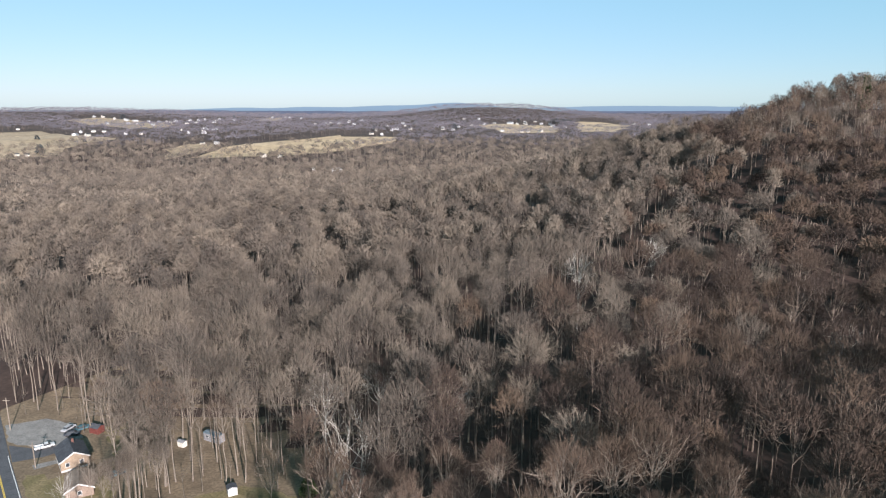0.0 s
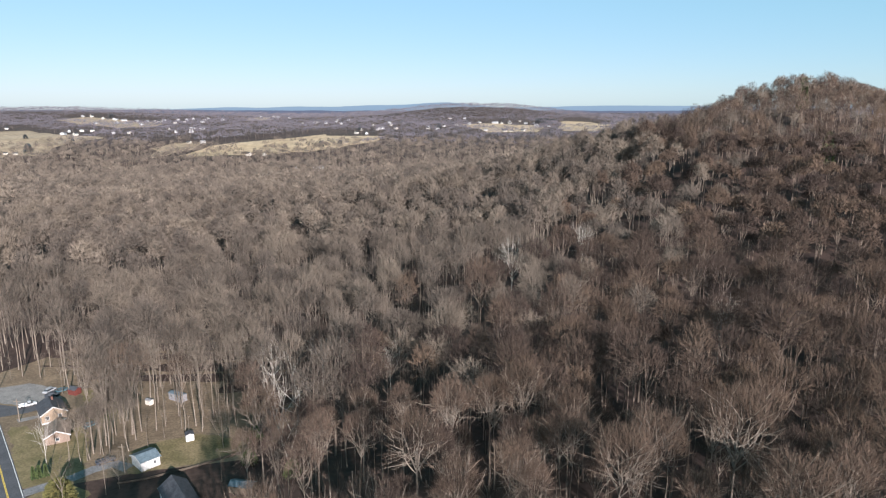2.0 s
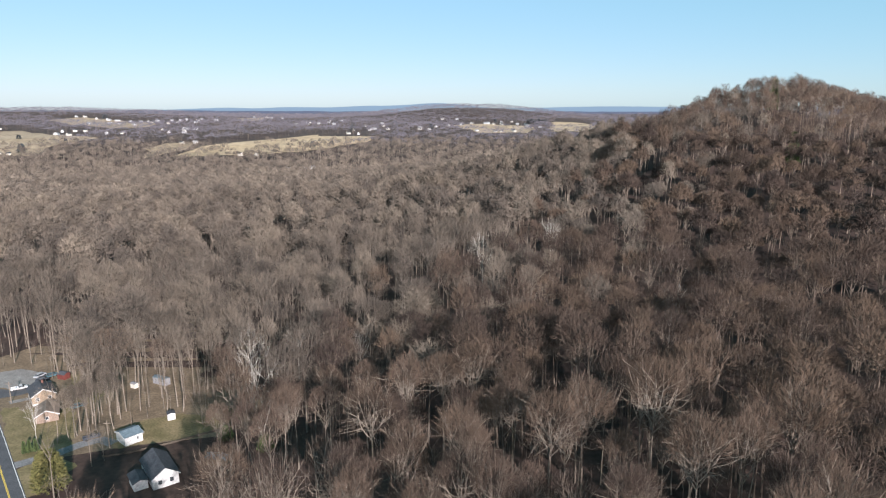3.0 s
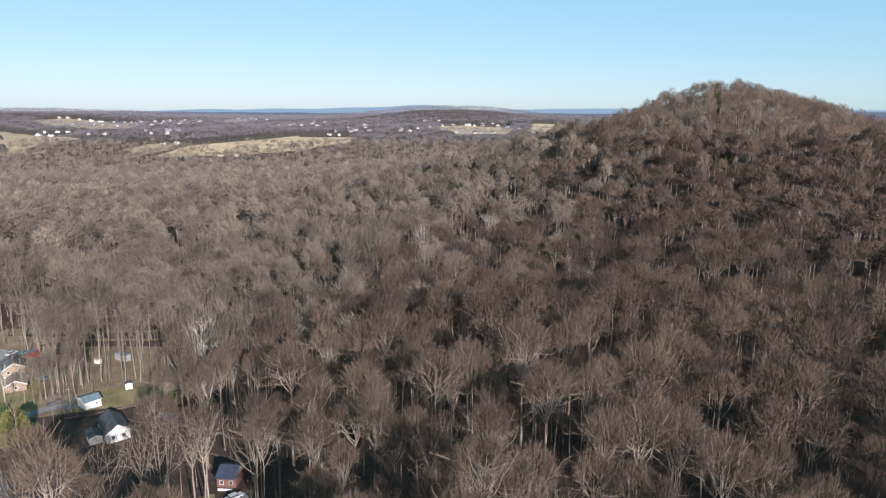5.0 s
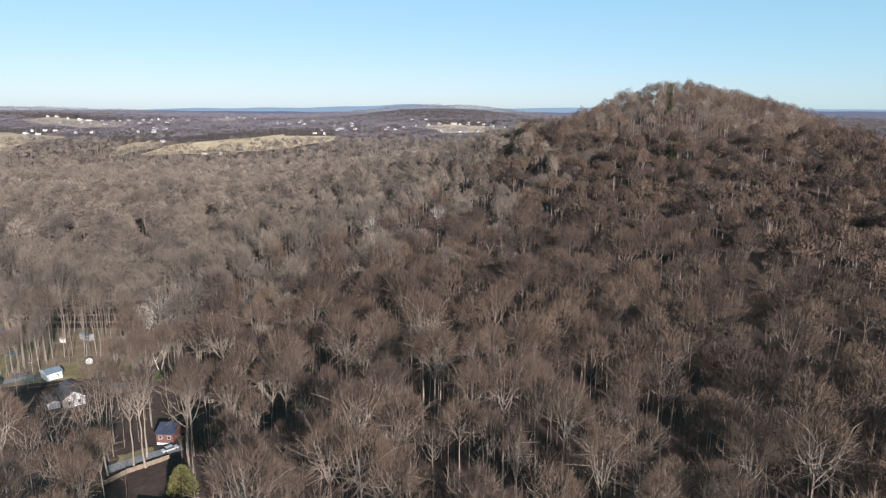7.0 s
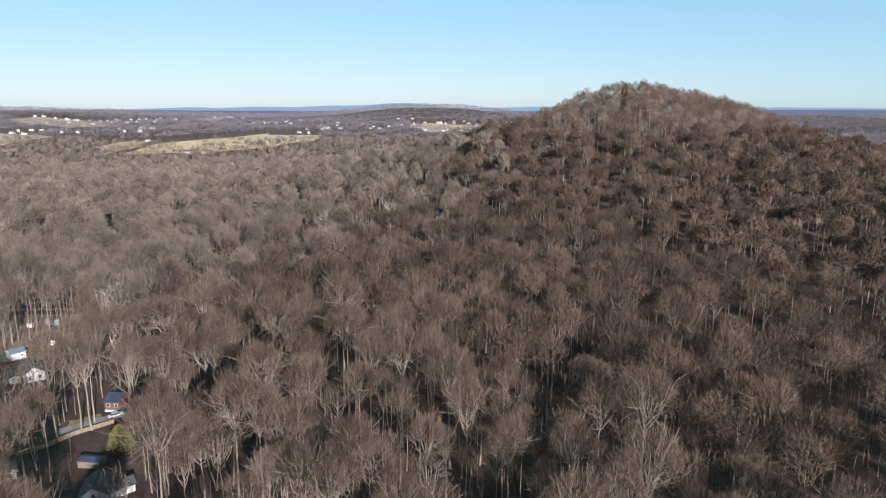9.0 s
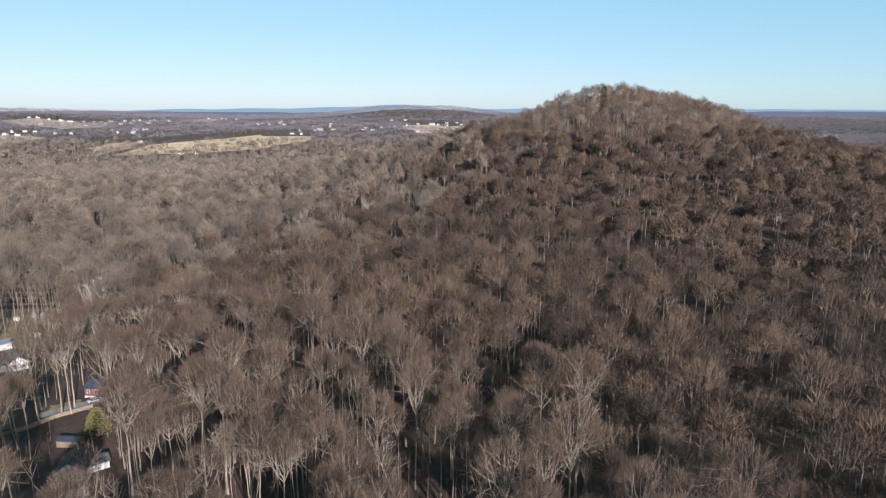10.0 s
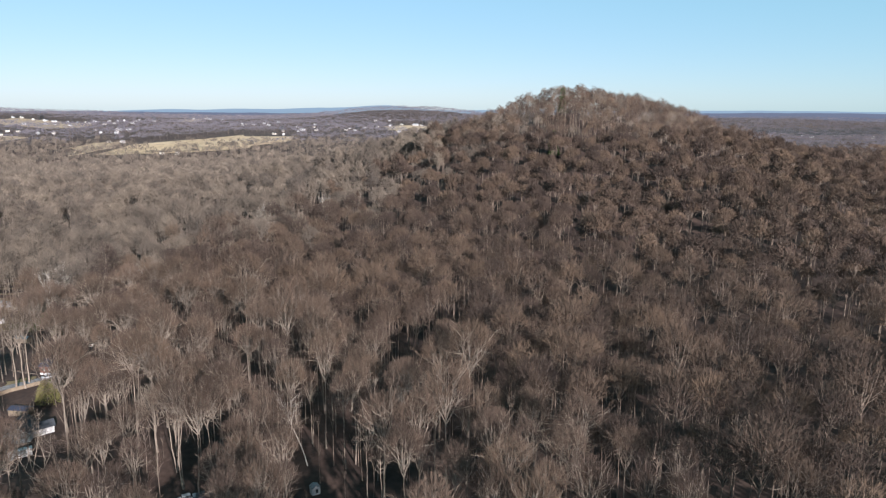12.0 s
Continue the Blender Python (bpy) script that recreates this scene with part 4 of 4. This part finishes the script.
b = house("small grey-roofed white house beside the fence", -11.7, 45.5, 34, 5.4, 6.0, 2.7, 4.2, WHITE, GREYROOF, [(-1.0, -3.0, 1.5, 1.0, 1.1, "-y"), (1.0, -3.0, 1.5, 1.0, 1.1, "-y")])
fascia(b, 5.4, 6.0, 2.7, 4.2)
house("low outbuilding with a blue-grey roof", -32, 129.3, 78, 3.2, 6.5, 2.1, 2.8, WOOD, BLUEROOF, name="shed", over=0.2)
b = house("small red brick house with a dark blue roof", 0.0, 90.4, 84, 7.6, 5.2, 2.9, 4.6, REDBRICK, BLUETARP, [(-3.8, 1.3, 1.6, 0.9, 1.0, "-x"), (-3.8, -1.3, 1.6, 0.9, 1.0, "-x")])
part("porch_rail", box(-5.3, -5.15, -2.4, 1.8, 0.0, 0.7), WHITE, b)
house("low shed with a dark blue metal roof", 10, 49.6, 80, 3.4, 6.6, 2.0, 2.6, WOOD, BLUETARP, name="shed", over=0.2)
b = house("white-sided house with a dark roof among trees", 18.9, 33.2, 14, 7.0, 9.5, 3.0, 5.4, WHITE, DARKROOF, [(0, -4.75, 3.2, 0.8, 1.0, "-y"), (-1.9, -4.75, 1.4, 0.9, 1.1, "-y")])
fascia(b, 7.0, 9.5, 3.0, 5.4)
house("white side wing with a dark shingle roof", 24.0, 35.2, -54, 4.2, 6.0, 2.4, 3.6, WHITE, DARKROOF)
house("low white porch roof beside the white house", 25.3, 20.3, -56, 1.6, 6, 2.1, 2.5, WHITE, WHITE, name="shed", over=0.1)
house("small white shed with a dark door", 112.2, -1.8, 28, 2.2, 2.0, 1.9, 2.4, WHITE, GREYROOF, [(0.2, -1.0, 1.0, 0.6, 1.1, "-y")], name="shed", over=0.1)
house("pale green camping trailer in the wood", -71.2, 186, 62, 2.4, 6.5, 2.4, 2.7, GREYROOF, BLUEROOF, [(-1.2, 1.5, 1.6, 1.0, 0.6, "-x"), (-1.2, -1.5, 1.6, 1.0, 0.6, "-x")], name="trailer", over=0.05)
house("small white shed in the wood", -79.8, 182.6, 62, 1.6, 2.4, 1.6, 1.9, CREAM, GREYROOF, name="shed", over=0.1)
car("white pickup truck parked on the dark drive", -121.2, 181.3, 37, WHITECAR, True, 5.4)
car("teal car parked beside the brown-roofed house", -91.8, 166.2, 48, TEALCAR)
car("dark car parked behind the brick house", -117.2, 189.2, 20, DARKCAR)
car("silver car parked behind the brick house", -120.2, 192.6, 75, SILVERCAR)
car("blue-grey car parked behind the brick house", -115.8, 192.8, 50, TEALCAR)
car("dark pickup truck parked by the driveway", -76.2, 144.2, 40, DARKCAR, True, 5.2)
car("silver car parked by the red brick house", 3.2, 80.8, 40, SILVERCAR)
car("dark car with a pale roof in the wood", 80, -4.8, 25, SILVERCAR)
car("dark car parked beside another in the wood", 83.5, -4.0, 25, DARKCAR)


def fence(label, line, tall, mat, name="fence"):
    """A board fence along a polyline: posts and panels, each a part."""
    top = tagged(new(name), label, "fence")
    for (x1, y1), (x2, y2) in zip(line, line[1:]):
        n = max(1, round(math.hypot(x2 - x1, y2 - y1) / 2.4))
        ang = math.atan2(y2 - y1, x2 - x1)
        step = math.hypot(x2 - x1, y2 - y1) / n
        for i in range(n):
            cx, cy = x1 + (x2 - x1) * (i + 0.5) / n, y1 + (y2 - y1) * (i + 0.5) / n
            ob = part("panel", box(-step / 2 + 0.06, step / 2 - 0.06, -0.03, 0.03, -0.2, tall - 0.1), mat, top)
            ob.matrix_basis = Matrix.Translation((cx, cy, ground_at(cx, cy))) @ Matrix.Rotation(ang, 4, "Z")
            qx, qy = x1 + (x2 - x1) * i / n, y1 + (y2 - y1) * i / n
            ob = part("post", box(-0.06, 0.06, -0.06, 0.06, -0.3, tall), mat, top)
            ob.matrix_basis = Matrix.Translation((qx, qy, ground_at(qx, qy))) @ Matrix.Rotation(ang, 4, "Z")
    return top


fence("weathered board fence along the driveway", [(-16.6, 56.4), (-9.8, 61), (-4.4, 69), (4.8, 76)], 1.5, WOOD)
fence("low weathered fence along the lawn, darkened to hold its shadow", [(-67.5, 133), (-61, 135), (-50, 141), (-38, 149)], 0.7, SHADEWOOD)


def pole(x, y, tall):
    top = tagged(new("utility_pole"), "weathered wooden utility pole beside the road", "pole")
    top.matrix_basis = pose(x, y, ground_at(x, y))
    bm = bmesh.new()
    bmesh.ops.create_cone(bm, cap_ends=True, segments=8, radius1=0.17, radius2=0.11, depth=tall, matrix=Matrix.Translation((0, 0, tall / 2)))
    part("shaft", bm, BARK, top)
    part("crossarm", box(-1.1, 1.1, -0.07, 0.07, tall - 0.9, tall - 0.75), BARK, top)


pole(-138.5, 192, 11)
pole(-117.2, 170.2, 8)
pole(-68.0, 138.5, 9)

def hoop_stand(x, y, turn):
    """A basketball stand: pole, arm, white backboard with a frame, ring."""
    top = tagged(new("basketball_stand"), "grey basketball stand with a weathered white backboard", "basketball stand")
    top.matrix_basis = pose(x, y, ground_at(x, y), 0, 0, turn)
    bm = bmesh.new()
    bmesh.ops.create_cone(bm, cap_ends=True, segments=8, radius1=0.07, radius2=0.06, depth=3.2, matrix=Matrix.Translation((0, 0, 1.6)))
    part("pole", bm, GREYROOF, top)
    part("arm", box(-0.05, 0.05, -0.7, 0.0, 3.0, 3.1), GREYROOF, top)
    board = part("backboard", box(-0.95, 0.95, -0.76, -0.70, 2.75, 3.95, 0.02), CREAM, top)
    part("frame", box(-0.3, 0.3, -0.775, -0.76, 3.0, 3.45), REDPAINT, board)
    ring = []
    for k in range(17):
        a = 2 * math.pi * k / 16
        ring.append((0.23 * math.cos(a), -1.0 + 0.23 * math.sin(a), 3.05))
    v, t = tube(ring[:9], [0.012] * 9, 4)
    new("ring", tri_mesh("ring", v, t, [REDPAINT], np.zeros(len(t)))).parent = top
    return top


hoop_stand(7.0, 108.3, 20)


def fallen_log(x1, y1, x2, y2):
    ob = tagged(new("fallen_log"), "pale fallen tree trunk on leaf litter", "log")
    v, t = tube([(x1, y1, ground_at(x1, y1) + 0.22), ((x1 + x2) / 2, (y1 + y2) / 2 + 0.2, ground_at((x1 + x2) / 2, (y1 + y2) / 2) + 0.25), (x2, y2, ground_at(x2, y2) + 0.2)], [0.3, 0.25, 0.14], 8)
    part_ob = new("stem", tri_mesh("stem", v, t, [BARK], np.zeros(len(t))))
    part_ob.parent = ob
    r2 = np.random.default_rng(int(x1 * 7) % 1000)
    for k in (0.55, 0.7, 0.85):
        px_, py_ = x1 + (x2 - x1) * k, y1 + (y2 - y1) * k
        z_ = ground_at(px_, py_) + 0.25
        d = r2.normal(size=3)
        v, t = tube([(px_, py_, z_), (px_ + d[0], py_ + d[1], z_ + abs(d[2]) + 0.3)], [0.07, 0.02], 5)
        new("limb", tri_mesh("limb", v, t, [BARK], np.zeros(len(t)))).parent = ob


fallen_log(93.2, 22.2, 100.4, 25.3)
fallen_log(80.0, 8.8, 84.0, 11.5)
fallen_log(88.0, -2.0, 92.0, 5.0)

# ---- farms and village in the distance ----
r = np.random.default_rng(21)
far_models = []
for i, (wall, roof, w, l, eave, top_z, text) in enumerate([(WHITE, GREYROOF, 7.5, 11, 4.6, 7, "white far-off house with a grey roof"),
                                                           (CREAM, DARKROOF, 7.5, 10, 4.4, 6.8, "cream far-off house with a dark roof"),
                                                           (WHITE, GREYROOF, 10, 18, 4.5, 7, "long white barn with a pale metal roof")]):
    far_models.append(house(text, 0, 0, 0, w, l, eave, top_z, wall, roof, [(-2.4, -l / 2, 1.8, 1.2, 1.5, "-y"), (2.4, -l / 2, 1.8, 1.2, 1.5, "-y"), (-2.4, -l / 2, 4.2, 1.2, 1.4, "-y"), (2.4, -l / 2, 4.2, 1.2, 1.4, "-y")],
                            name="barn" if i == 2 else "house", group="houses of the far village"))
spots = list(FARMS + VILLAGE + VALLEY)
for x, y in VILLAGE + FARMS[6:20]:                     # neighbours along the same lanes
    spots.append((x + r.uniform(25, 60) * r.choice((-1, 1)), y + r.uniform(-18, 18)))
for i, (x, y) in enumerate(spots):
    k = 2 if i % 9 == 1 else int(r.integers(0, 2))
    m = pose(x, y, ground_at(x, y), 0, 0, r.uniform(-70, 70)) @ Matrix.Diagonal((1, 1, 1, 1)) @ Matrix.Scale(r.uniform(0.75, 1.05), 4)
    if far_models[k].location.length == 0:
        far_models[k].matrix_basis = m
    else:
        copy_thing(far_models[k], m @ Matrix.Diagonal((1 / far_models[k].scale.x,) * 3 + (1,)))
